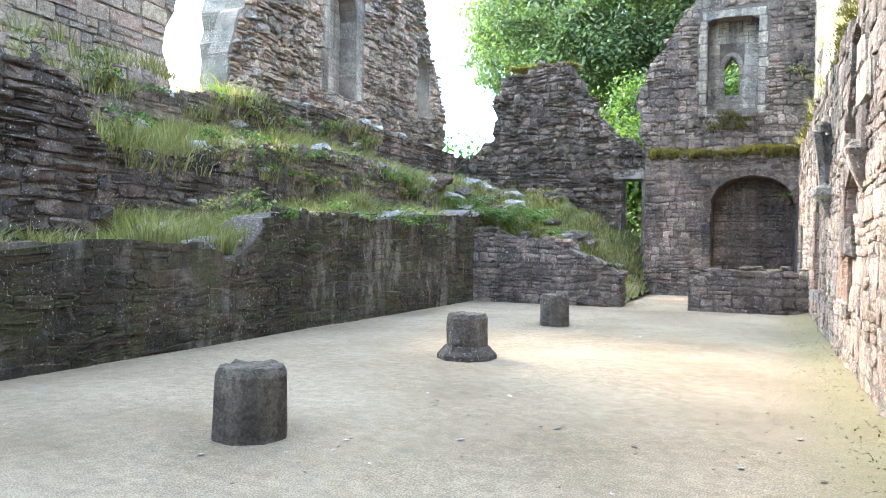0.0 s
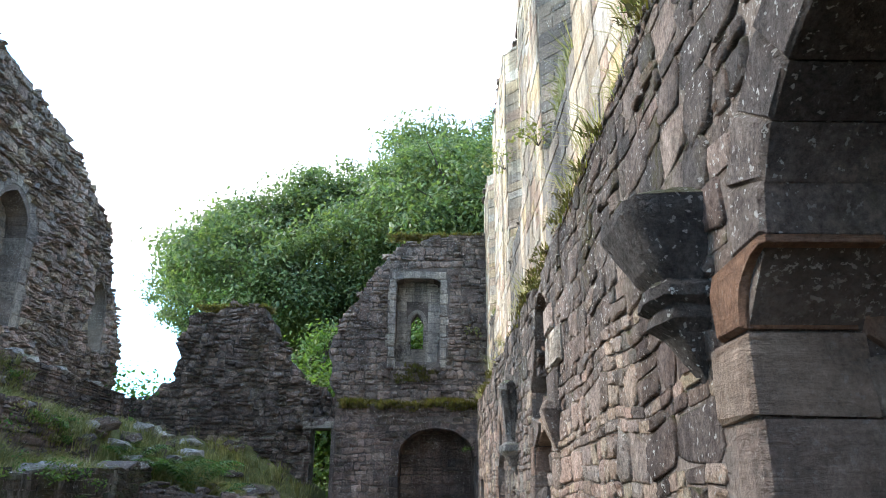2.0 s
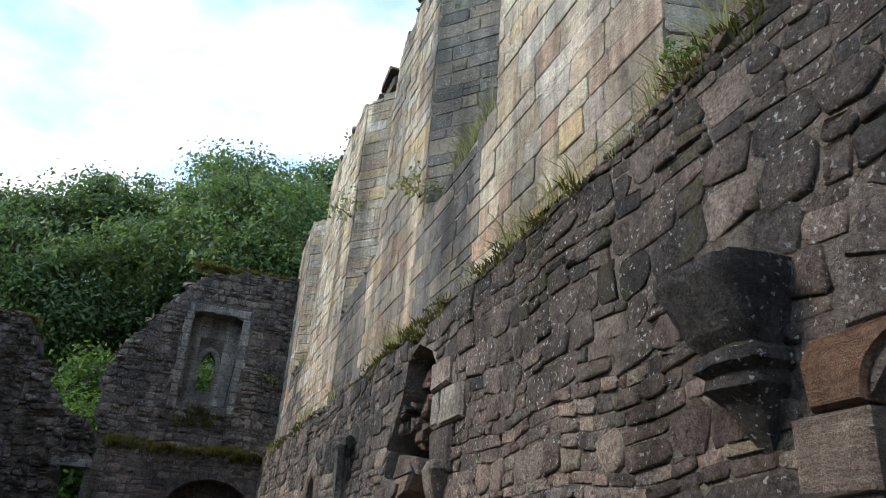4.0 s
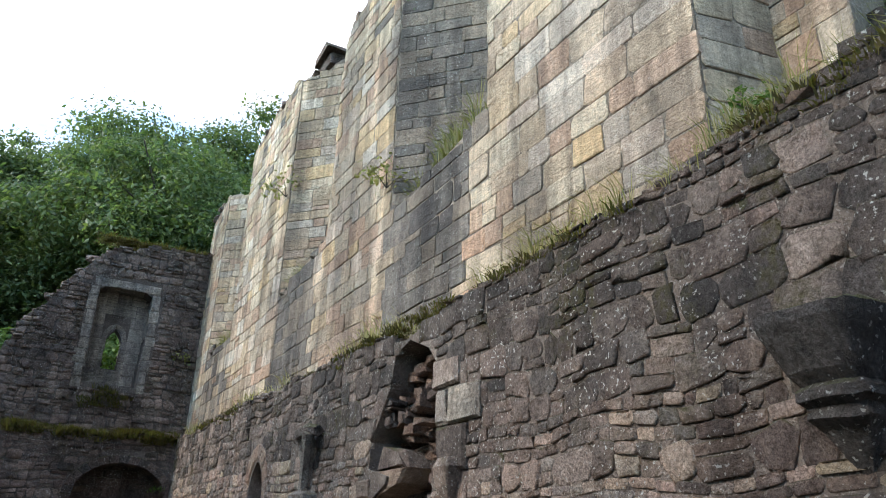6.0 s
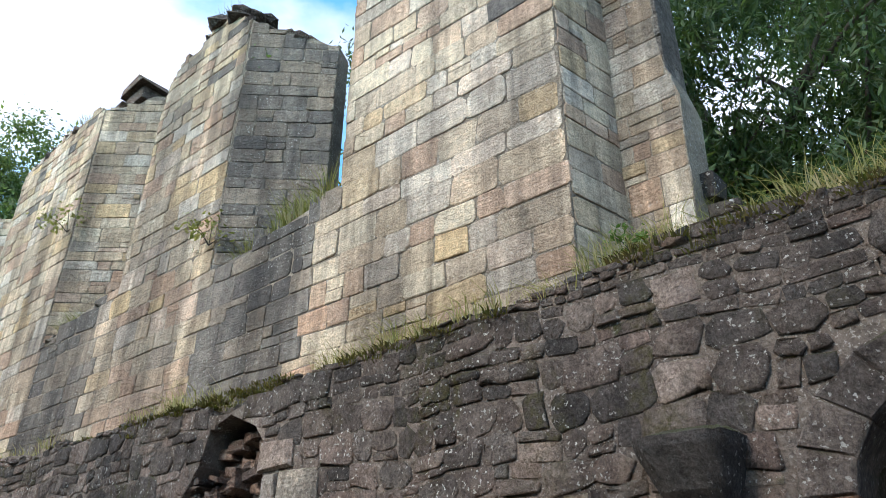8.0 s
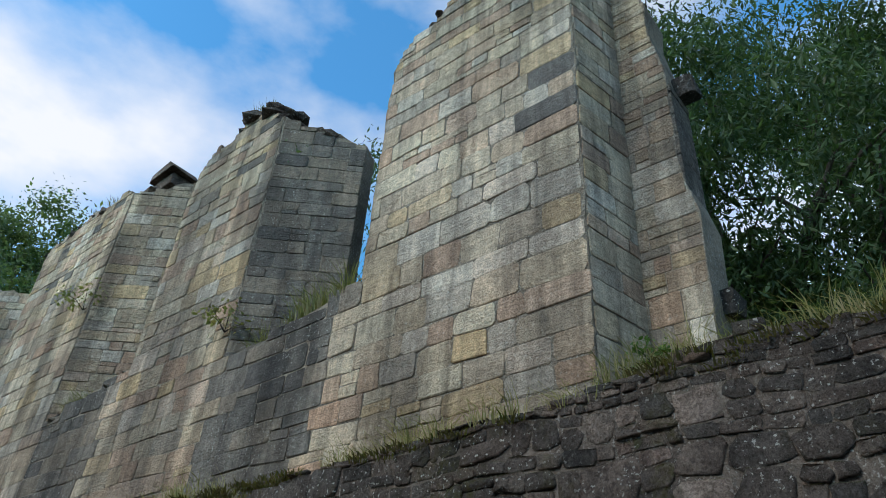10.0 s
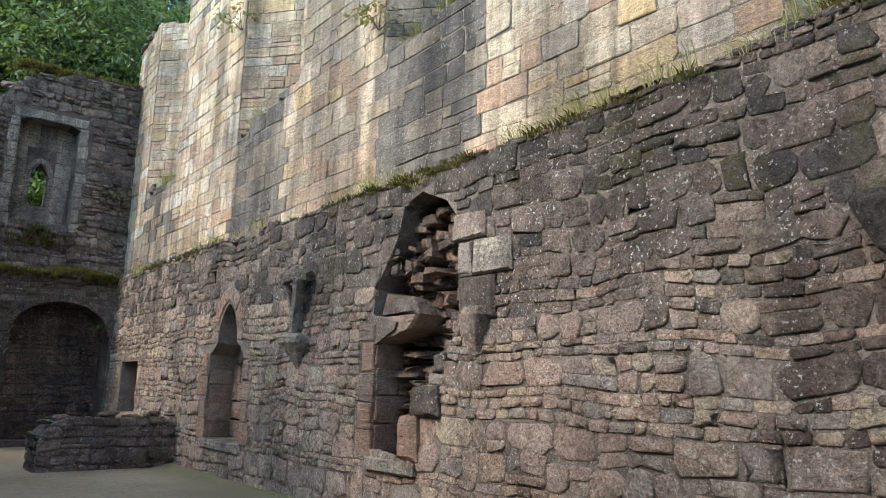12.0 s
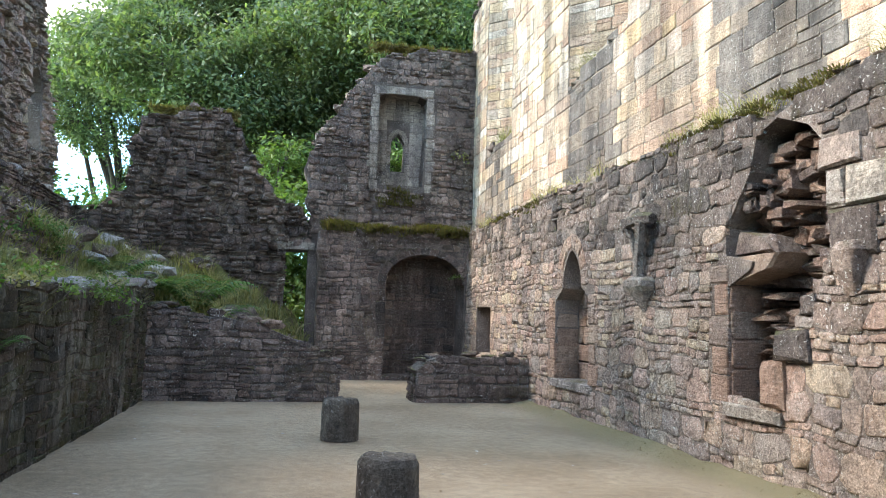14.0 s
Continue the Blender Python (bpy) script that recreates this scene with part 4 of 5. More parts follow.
lay_stones(wall_end_up, [up_end, win_out], END, RUIN, lambda v: (0.14, 0.28, 0.17, 0.42), (0.010, 0.07), 0.010, 1.1, 0.07, lambda u, v: v > 3.8, 280, 0.35, 7.0, 3.8, None, True)
jamb(wall_end_up, -2.37, -1, 5.0, 7.75, END, 0.55, GREY, (0.26, 0.4), (0.2, 0.26))
jamb(wall_end_up, -1.04, 1, 5.0, 7.75, END, 0.55, GREY, (0.26, 0.4), (0.2, 0.26))
for i in range(5):
    a = -2.5 + i * 0.33
    block(wall_end_up, [(a, 7.74 + 0.05 * math.sin(math.pi * i / 5)), (a + 0.32, 7.74 + 0.05 * math.sin(math.pi * (i + 1) / 5)), (a + 0.33, 8.0), (a - 0.01, 8.0)], 0.03, -0.5, END, GREY, "arch_stone")
back_face = facing_south(20.55)
lay_stones(wall_end_back, [win_recess, [(-1.42, 5.6), (-1.42, 6.95), (-2.06, 6.95), (-2.06, 5.6)]], back_face, GREY, lambda v: (0.26, 0.38, 0.3, 0.6), (0.008, 0.015), 0.006, 0.2, 0.01, lambda u, v: True, 60)
jamb(wall_end_back, -1.55, 1, 5.6, 6.5, back_face, 0.3, GREY, (0.28, 0.4), (0.12, 0.14), 0.02)
jamb(wall_end_back, -1.94, -1, 5.6, 6.5, back_face, 0.3, GREY, (0.28, 0.4), (0.12, 0.14), 0.02)
arch_ring(wall_end_back, -1.745, 0.195, 6.48, 0.34, 0.13, 6, back_face, 0.3, GREY)
block(wall_end_back, [(-2.3, 5.1), (-1.1, 5.1), (-1.5, 5.7), (-2.0, 5.7)], 0.06, -0.3, back_face, GREY, "sill_stone")
rubble_cap(wall_end_up, [(0.3, 20.05, 9.2), (-0.8, 20.05, 9.12), (-1.9, 20.05, 8.92), (-2.6, 20.05, 8.45), (-3.0, 20.05, 7.95), (-3.7, 20.05, 6.9), (-4.1, 20.05, 6.25)], Vector((0, 0.8, 0)), 0.32, DARK, "capstones", 1.2)

# broken wall with a doorway, beside the gable
stub = ragged([(-12.5, -0.1), (-4.12, -0.1), (-4.12, 4.35), (-4.6, 4.5), (-5.1, 4.75), (-5.5, 5.4), (-5.85, 6.2), (-6.3, 6.75), (-7.0, 6.95), (-7.8, 6.8), (-8.5, 6.6), (-8.7, 5.8), (-8.75, 4.7), (-9.5, 4.2), (-11, 3.9), (-12.5, 4.0)], 0.16, 0.12, 3.0, 6.0)
stub_loop = [(-12.5, -0.1), (-4.70, -0.1), (-4.70, 3.36), (-4.05, 3.38), (-4.05, 4.3)] + [p for p in stub if p[1] > 3.5 and p[0] < -4.15] + [(-12.5, 4.0)]
STUB = facing_south(20.0)
wall_stub = wall_object("wall_north_stub", slab(stub_loop, [], 0.8, STUB), DARK_MORTAR, "broken rubble wall with a square-headed doorway")
lay_stones(wall_stub, [stub_loop], STUB, RUIN, lambda v: (0.14, 0.28, 0.15, 0.38) if v > 3.2 else (0.12, 0.22, 0.18, 0.42), (0.02, 0.16), 0.014, 1.3, 0.12, lambda u, v: u > -8.8 and v > 2.6, 260, 0.45, 8.0, 0.8, None, True)
block(wall_stub, [(-4.95, 3.3), (-3.95, 3.32), (-3.95, 3.52), (-4.95, 3.52)], 0.05, -0.7, STUB, GREY, "lintel_stone", 0.03)
jamb(wall_stub, -4.70, -1, 1.3, 3.3, STUB, 0.8, GREY, (0.3, 0.45), (0.22, 0.34))
rubble_cap(wall_stub, [(-4.3, 20.05, 4.4), (-5.1, 20.05, 4.7), (-5.5, 20.05, 5.35), (-5.9, 20.05, 6.2), (-6.4, 20.05, 6.75), (-7.2, 20.05, 6.95), (-8.5, 20.05, 6.6)], Vector((0, 0.75, 0)), 0.32, DARK, "capstones", 1.2)

# ---- low cross walls ----
CROSS = facing_south(13.9)
cross = ragged([(-7.3, -0.1), (-3.62, -0.1), (-3.68, 0.68), (-3.95, 0.85), (-4.2, 1.05), (-4.7, 1.18), (-5.2, 1.38), (-6.0, 1.5), (-7.3, 1.68)], 0.2, 0.03, 0.5, 2.0)
wall_cross = wall_object("wall_cross_left", slab(cross, [], 0.6, CROSS), DARK_MORTAR, "low broken cross wall stepping down to a ragged end")
lay_stones(wall_cross, [cross], CROSS, RUIN, lambda v: (0.12, 0.24, 0.18, 0.42), (0.01, 0.045), 0.007, 1.1, 0.07, lambda u, v: True, 300, 0.35, 3.0, None, None, True)
lay_stones(wall_cross, [[(13.92, 0.0), (14.48, 0.0), (14.48, 0.66), (13.92, 0.66)]], frame_of((-3.64, 0, 0), (0, 1, 0), (0, 0, 1), (1, 0, 0)), DARK, lambda v: (0.09, 0.18, 0.16, 0.4), (0.02, 0.05), 0.01, 0.9, 0.03)
rubble_cap(wall_cross, [(-3.7, 13.9, 0.73), (-4.2, 13.9, 1.10), (-5.2, 13.9, 1.43), (-7.2, 13.9, 1.71)], Vector((0, 0.58, 0)), 0.26, DARK, "coping_stones", 1.2)
low = ragged([(-2.22, -0.1), (0.05, -0.1), (0.05, 0.82), (-1.2, 0.84), (-2.0, 0.8), (-2.2, 0.6)], 0.2, 0.02, 0.3, 5.0)
wall_low = wall_object("wall_cross_right", slab(low, [], 0.75, CROSS), DARK_MORTAR, "low dark mossy cross wall in front of the arch")
lay_stones(wall_low, [low], CROSS, RUIN, lambda v: (0.14, 0.26, 0.22, 0.5), (0.02, 0.05), 0.010, 1.0, 0.05, lambda u, v: True, 200, 0.25, 3.0, None, None, True)
lay_stones(wall_low, [[(13.92, 0.0), (14.62, 0.0), (14.62, 0.6), (13.92, 0.6)]], frame_of((-2.22, 0, 0), (0, 1, 0), (0, 0, 1), (-1, 0, 0)), DARK, lambda v: (0.14, 0.24, 0.2, 0.5), (0.02, 0.05), 0.012, 0.8, 0.03)
rubble_cap(wall_low, [(-2.15, 13.9, 0.76), (-1.2, 13.9, 0.9), (0.0, 13.9, 0.89)], Vector((0, 0.72, 0)), 0.24, DARK, "coping_stones", 1.3)

# ---- stepped ruin on the other side of the court ----
LEFT = facing_east(-7.0)
retain = ragged([(-9.5, -0.1), (14.4, -0.1), (14.4, 2.0), (13.6, 2.1), (12.6, 1.85), (11.1, 1.86), (9.5, 1.68), (7.8, 1.76), (6.8, 1.72), (6.2, 1.55), (5.6, 1.05), (4.4, 1.22), (2.3, 1.2), (-9.5, 1.6)], 0.22, 0.05, 0.8, 1.0)
wall_west = wall_object("wall_west", slab(retain, [], 0.7, LEFT), DARK_MORTAR, "dark damp rubble retaining wall streaked white")
lay_stones(wall_west, [[p if p[0] > 0.5 else (0.5, p[1]) for p in retain]], LEFT, DAMP, lambda v: (0.14, 0.27, 0.22, 0.6), (0.005, 0.03), 0.006, 0.9, 0.11, lambda u, v: 2 < u < 12, 300, 0.55, 2.0)
tier2 = ragged([(3.9, 1.0), (15.2, 1.3), (15.2, 2.5), (14.0, 2.6), (12.3, 3.05), (9.6, 3.05), (7.1, 2.8), (6.2, 2.45), (4.9, 2.5), (3.9, 2.2)], 0.22, 0.05, 1.6, 6.0)
wall_tier = wall_object("wall_west_tier", slab(tier2, [], 0.5, facing_east(-8.5)), DARK_MORTAR, "second tier of broken dark masonry in the bank")
lay_stones(wall_tier, [tier2], facing_east(-8.5), DARK, lambda v: (0.09, 0.2, 0.2, 0.6), (0.015, 0.06), 0.01, 1.0, 0.06, lambda u, v: True, 300, 0.3, 5.0)
tier3 = ragged([(4.5, 2.6), (19.5, 3.2), (19.5, 4.15), (15.3, 4.2), (12, 4.3), (8.8, 3.98), (5.9, 3.5), (4.5, 3.3)], 0.25, 0.05, 3.0, 7.0)
wall_tier_top = wall_object("wall_west_tier_top", slab(tier3, [], 0.4, facing_east(-9.9)), DARK_MORTAR, "upper tier of worn masonry under the ruined wall")
lay_stones(wall_tier_top, [tier3], facing_east(-9.9), DARK, lambda v: (0.1, 0.2, 0.2, 0.6), (0.015, 0.06), 0.01, 1.0, 0.05, lambda u, v: True, 300)
mass = ragged([(-9.5, 0.8), (4.15, 0.8), (4.15, 1.5), (4.0, 2.25), (3.7, 2.75), (3.2, 3.1), (1.0, 3.2), (-9.5, 3.4)], 0.22, 0.08, 1.2, 4.0)
wall_mass = wall_object("wall_west_mass", slab(mass, [], 1.6, facing_east(-7.6)), DARK_MORTAR, "tall dark rubble mass on the bank")
lay_stones(wall_mass, [[p if p[0] > 0.5 else (0.5, p[1]) for p in mass]], facing_east(-7.6), DARK, lambda v: (0.1, 0.2, 0.18, 0.5), (0.02, 0.08), 0.012, 1.1, 0.06, lambda u, v: True, 300, 0.3, 2.5)
lay_stones(wall_mass, [[(-9.1, 0.9), (-7.65, 0.9), (-7.65, 1.6), (-7.8, 2.5), (-9.1, 2.9)]], facing_south(4.05).copy() @ Matrix.Diagonal((1, 1, -1, 1)), DARK, lambda v: (0.1, 0.2, 0.18, 0.5), (0.02, 0.08), 0.012, 1.1, 0.04)
for par, pts, ac, s in ((wall_west, [(-7.05, 5.8, 1.2), (-7.05, 7.8, 1.76), (-7.05, 9.5, 1.70), (-7.05, 11.1, 1.86), (-7.05, 14.2, 2.0)], Vector((-0.6, 0, 0)), 0.3),
                        (wall_tier, [(-8.55, 4.9, 2.5), (-8.55, 6.2, 2.47), (-8.55, 7.1, 2.8), (-8.55, 9.6, 3.05), (-8.55, 12.3, 3.05), (-8.55, 15, 2.6)], Vector((-0.45, 0, 0)), 0.32),
                        (wall_tier_top, [(-9.95, 5.9, 3.5), (-9.95, 8.8, 3.98), (-9.95, 12, 4.3), (-9.95, 15.3, 4.2), (-9.95, 19, 4.15)], Vector((-0.4, 0, 0)), 0.36)):
    rubble_cap(par, pts, ac, s, PALE, "coping_stones", 1.1)


def step(x, edge, soft=0.08):
    return max(0.0, min(1.0, (edge - x) / soft))


def bank_height(x, y):
    n = 0.22 * noise.noise(Vector((x * 0.9, y * 0.9, 1))) + 0.12 * noise.noise(Vector((x * 2.7, y * 2.7, 5)))
    if y < 14.2:
        k = max(0.0, min(1.0, (y - 4.5) / 6))
        z = 1.05 + 0.55 * k + 0.30 * max(0.0, min(1.0, (-7.3 - x) / 1.1))
        z += step(x, -8.6) * (0.75 + 0.15 * k) + 0.45 * max(0.0, min(1.0, (-8.8 - x) / 1.0))
        z += step(x, -10.0) * (0.15 + 0.25 * k) + 0.5 * max(0.0, min(1.0, (-10.1 - x) / 0.6))
        if y < 4.6:
            z = max(z, 1.1) if x > -7.6 else z
    else:
        s = max(0.0, min(1.0, (-6.7 - x) / 2.0))
        z = 0.1 + 1.45 * max(0.0, min(1.0, (-4.4 - x) / 2)) + 1.5 * s + step(x, -10.0, 1.0) * 0.9
        z = z + 0.25 * max(0.0, (y - 18) / 2) * (1 - s)
        if x < -7.2:
            k = max(0.0, min(1.0, (y - 14.2) / 3.0))
            z = z * k + (bank_height(x, 14.19) - n) * (1 - k)
        z = min(z + 1.1 * max(0.0, min(1.0, (y - 18.3) / 1.5)) * max(0.0, min(1.0, (-3.9 - x) / 0.5)) * (1 - s), 5)
    return z + n


tagged(flat_grid("bank", -16.5, -7.3, -9, 14.3, 92, 200, bank_height, EARTH), "grassy bank of earth over fallen masonry", "bank", kind="structure")
tagged(flat_grid("bank_behind", -16.5, -3.7, 14.31, 34, 100, 150, lambda x, y: bank_height(x, y) if y < 21 else bank_height(x, 21) * max(0.5, 1 - (y - 21) / 26), EARTH), "overgrown earth mound behind the cross wall", "bank", kind="structure")

# ruined wall above the bank
WEST_TOP = facing_east(-10.5)
lw = ragged([(9.5, 3.8), (20.0, 4.4), (20.05, 5.3), (19.7, 6.2), (19.2, 7.0), (18.7, 7.7), (18.3, 8.7), (16.8, 9.5), (15.0, 10.1), (12.7, 10.5), (11.0, 10.9), (10.2, 9.5), (9.8, 7.5), (9.95, 6.1), (9.5, 5.3), (9.45, 4.5)], 0.25, 0.09, 4.8, 3.0)
lw_niche = [(14.35, 4.9), (14.35, 7.3)] + arch_points(13.7, 0.62, 7.3, 0.6, 8, 0.3) + [(13.05, 7.3), (13.05, 4.9)]
lw_light = [(18.85, 5.25), (18.75, 6.6)] + arch_points(18.3, 0.42, 6.6, 0.55, 8, 0.3) + [(17.9, 6.6), (17.95, 5.15)]
wall_west_top = wall_object("wall_west_upper", slab(lw, [lw_niche, lw_light], 0.5, WEST_TOP), MORTAR, "tall ruined wall with window recesses above the bank")
wall_object("wall_west_upper_back", slab(ragged([(10.0, 3.8), (18.0, 4.2), (18.0, 8.6), (15, 9.9), (11, 10.6), (10.1, 7)], 0.3, 0.06, 5.0, 2.0), [], 0.7, facing_east(-11.0)), MORTAR, "back of the tall ruined wall")
lay_stones(wall_west_top, [lw, [(14.7, 4.9), (14.7, 7.5), (13.7, 8.3), (12.75, 7.5), (12.75, 4.9)], lw_light], WEST_TOP, RUBBLE, lambda v: (0.13, 0.26, 0.18, 0.45), (0.015, 0.12), 0.012, 1.2, 0.1, lambda u, v: True, 200, 0.5, 9.0)
jamb(wall_west_top, 14.35, 1, 4.9, 7.4, WEST_TOP, 0.5, GREY, (0.3, 0.42), (0.3, 0.6))
jamb(wall_west_top, 13.05, -1, 4.9, 7.4, WEST_TOP, 0.5, GREY, (0.3, 0.42), (0.25, 0.4))
arch_ring(wall_west_top, 13.7, 0.65, 7.35, 0.65, 0.28, 9, WEST_TOP, 0.5, GREY)
jamb(wall_west_top, 18.85, 1, 5.2, 6.6, WEST_TOP, 0.5, GREY, (0.26, 0.36), (0.25, 0.45))
lay_stones(wall_west_top, [lw_niche], facing_east(-11.0), GREY, lambda v: (0.28, 0.4, 0.3, 0.7), (0.008, 0.02), 0.006, 0.2, 0.01)
lw2 = ragged([(-4.0, 3.4), (8.0, 3.8), (7.9, 4.3), (7.75, 4.6), (8.05, 5.6), (7.9, 8.0), (5, 9.0), (-4, 9.0)], 0.25, 0.08, 4.4, 5.0)
wall_west_near = wall_object("wall_west_upper_end", slab(lw2, [], 1.2, facing_east(-10.5)), MORTAR, "tall ruined wall fragment beside the gap")
lay_stones(wall_west_near, [[p if p[0] > 3 else (3, p[1]) for p in lw2]], facing_east(-10.5), RUBBLE, lambda v: (0.2, 0.32, 0.3, 0.7), (0.015, 0.05), 0.01, 0.6, 0.04)

# closing wall behind the walk
wall_back = wall_object("wall_south", slab([(-16, -0.1), (1.8, -0.1), (1.8, 4.6), (-16, 5.2)], [], 0.8, frame_of((0, -9.5, 0), (1, 0, 0), (0, 0, 1), (0, 1, 0))), MORTAR, "plain rubble wall closing the court")


# ---- pillar stumps ----
def stump(x, y, r, h, plinth, label, sides=8, turn=0.0):
    ob = new("pillar_stump", None)
    ob.location = (x, y, 0)
    bm = bmesh.new()
    levels = [(0.0, 1.0), (0.04, 1.0), (h * 0.33, 0.985), (h * 0.335, 0.97), (h * 0.345, 0.985), (h * 0.66, 0.975), (h - 0.05, 0.96), (h, 0.86)]
    rings = []
    for z, s in levels:
        ring = []
        for k in range(sides * 4):
            a = 2 * math.pi * k / (sides * 4) + turn
            f = math.cos(math.pi / sides) / math.cos((a - turn) % (2 * math.pi / sides) - math.pi / sides)
            f = 0.55 * f + 0.45
            q = Vector((math.cos(a) * 2 + x, math.sin(a) * 2 + y, z * 4))
            rr = r * s * f * (1 + 0.05 * noise.noise(q))
            ring.append(bm.verts.new((math.cos(a) * rr, math.sin(a) * rr, z + (0.03 * noise.noise(q * 1.5) if z > h - 0.01 else 0))))
        rings.append(ring)
    for a, b in zip(rings, rings[1:]):
        for k in range(len(a)):
            bm.faces.new((a[k], a[(k + 1) % len(a)], b[(k + 1) % len(a)], b[k]))
    c = bm.verts.new((0.02, 0.01, h + 0.012))
    for k in range(len(rings[-1])):
        bm.faces.new((rings[-1][k], rings[-1][(k + 1) % len(rings[-1])], c))
    part("shaft", bm, STUMP, ob)
    if plinth:
        bm = bmesh.new()
        prev = None
        for z, s in ((-0.02, 1.42), (0.05, 1.40), (0.10, 1.2), (0.14, 1.06), (0.16, 0.9)):
            ring = [bm.verts.new((math.cos(2 * math.pi * k / sides + turn) * r * s, math.sin(2 * math.pi * k / sides + turn) * r * s, z)) for k in range(sides)]
            if prev:
                for k in range(sides):
                    bm.faces.new((prev[k], prev[(k + 1) % sides], ring[(k + 1) % sides], ring[k]))
            prev = ring
        part("plinth", bm, STUMP, ob, "worn moulded plinth")
    return tagged(ob, label, "pillar", "row of pillar stumps")


stump(-3.87, 1.9, 0.25, 0.46, False, "dark weathered stone pillar stump with a chipped top", 8, 0.2)
stump(-3.88, 5.72, 0.24, 0.5, True, "octagonal stone pillar stump on a moulded plinth", 8, 0.39)
stump(-3.92, 9.66, 0.24, 0.5, False, "short dark octagonal pillar stump standing on gravel", 8, 0.1)


# ---- carved corbels on the long wall ----
def corbel(y, z, label, profile, lean, material):
    """Springer of a lost vault: rings of a many-sided bracket from its top down; profile rows: drop, reach, half width."""
    ob = new("corbel", None)
    ob.location = (0.02, y, z)
    third = [("head", profile[:lean[0] + 1]), ("moulding", profile[lean[0]:lean[1] + 1]), ("pendant", profile[lean[1]:])]
    for name, rows in third:
        bm = bmesh.new()
        rings = []
        for drop, reach, half, shift in rows:
            ring = []
            for k in range(17):
                a = math.pi * k / 16
                q = Vector((math.cos(a) * 1.7, math.sin(a) * 1.7, drop * 3 + y))
                s = 1 + 0.10 * noise.noise(q * 1.3) + 0.04 * noise.noise(q * 5)
                px = -reach * (abs(math.sin(a)) ** 0.5) * s
                py = half * math.copysign(abs(math.cos(a)) ** 0.42, math.cos(a)) * s + shift
                ring.append(bm.verts.new((px, py, -drop + 0.014 * noise.noise(q * 2.2))))
            rings.append(ring)
        n = len(rings[0])
        for a, b in zip(rings, rings[1:]):
            for k in range(n - 1):
                bm.faces.new((a[k], b[k], b[k + 1], a[k + 1]))
            bm.faces.new((a[n - 1], b[n - 1], b[0], a[0]))
        bm.faces.new(list(reversed(rings[-1])))
        bm.faces.new(rings[0])
        bmesh.ops.recalc_face_normals(bm, faces=bm.faces[:])
        part(name, bm, material, ob)
    return tagged(ob, label, "corbel")


big = corbel(1.73, 2.67, "massive blackened vault corbel with worn mouldings", [(0.0, 0.22, 0.22, 0.02), (0.05, 0.37, 0.29, 0.03), (0.11, 0.37, 0.285, 0.03), (0.34, 0.26, 0.215, 0.01), (0.40, 0.21, 0.18, 0.0), (0.43, 0.25, 0.205, 0.0), (0.48, 0.25, 0.205, 0.0), (0.51, 0.20, 0.17, 0.0), (0.57, 0.21, 0.175, 0.0), (0.62, 0.15, 0.135, 0.0), (0.78, 0.05, 0.055, 0.0), (0.82, 0.02, 0.03, 0.0)], (3, 9), BLACK)
carved = corbel(9.25, 2.16, "carved corbel with broken vault ribs branching above it", [(0.0, 0.18, 0.22, 0.0), (0.05, 0.26, 0.28, 0.0), (0.13, 0.25, 0.27, 0.0), (0.19, 0.19, 0.21, 0.0), (0.34, 0.10, 0.11, 0.0), (0.46, 0.03, 0.04, 0.0)], (2, 3), GREY)
for name, pts, radii in (("rib", [(-0.10, 0.02, -0.02), (-0.12, -0.03, 0.22), (-0.16, -0.13, 0.48), (-0.20, -0.25, 0.72)], [0.085, 0.075, 0.07, 0.08]),
                         ("rib", [(-0.08, 0.05, -0.02), (-0.09, 0.12, 0.25), (-0.12, 0.19, 0.5), (-0.16, 0.26, 0.7)], [0.06, 0.05, 0.045, 0.06]),
                         ("shaft", [(-0.02, 0.04, -0.03), (-0.03, 0.03, 0.3), (-0.02, 0.0, 0.68)], [0.12, 0.12, 0.13]),
                         ("head", [(-0.12, -0.40, 0.74), (-0.17, -0.15, 0.78), (-0.17, 0.15, 0.76), (-0.13, 0.38, 0.69)], [0.07, 0.085, 0.08, 0.06])):
    vs, fs = [], []
    tube(vs, fs, [Vector(p) for p in pts], radii, 6)
    vs = [v + Vector((noise.noise(v * 9), noise.noise(v * 9 + Vector((5, 0, 0))), noise.noise(v * 9 + Vector((0, 5, 0))))) * 0.025 for v in vs]
    n = len(vs)
    fs += [tuple(range(5, -1, -1)), tuple(range(n - 6, n))]
    o = new(name, mesh_from(name, vs, fs, GREY if name != "head" else WEATHERED))
    o.parent = carved
stub_corbel = corbel(5.55, 2.26, "broken remnant of a small wall bracket", [(0.0, 0.16, 0.12, 0.0), (0.08, 0.2, 0.16, 0.0), (0.25, 0.14, 0.13, 0.05), (0.45, 0.05, 0.06, 0.05)], (1, 2), WEATHERED)

# ---- trees ----
t1 = tree("large dark green sycamore beyond the ruin", 15.5, 5.0, 6.0, 430, 170, 0.205, LEAF, 0.9)
t1.location = (-8.2, 31, 0)
t2 = tree("tall broad-leaved tree in full summer leaf", 19.0, 6.0, 4.0, 520, 170, 0.21, LEAF, 1.0)
t2.location = (-3.0, 33, 0)
t3 = tree("towering broad-leaved tree behind the long wall", 23.0, 6.5, 6.0, 520, 170, 0.22, LEAF, 1.05)
t3.location = (4.5, 35, 0)
copy_thing(t3, pose(10.5, 31, 0, 0, 0, 220))
copy_thing(t2, pose(1.0, 30, -2.0, 0, 0, 80))
copy_thing(t1, pose(-5.5, 34, 0, 0, 0, 200))
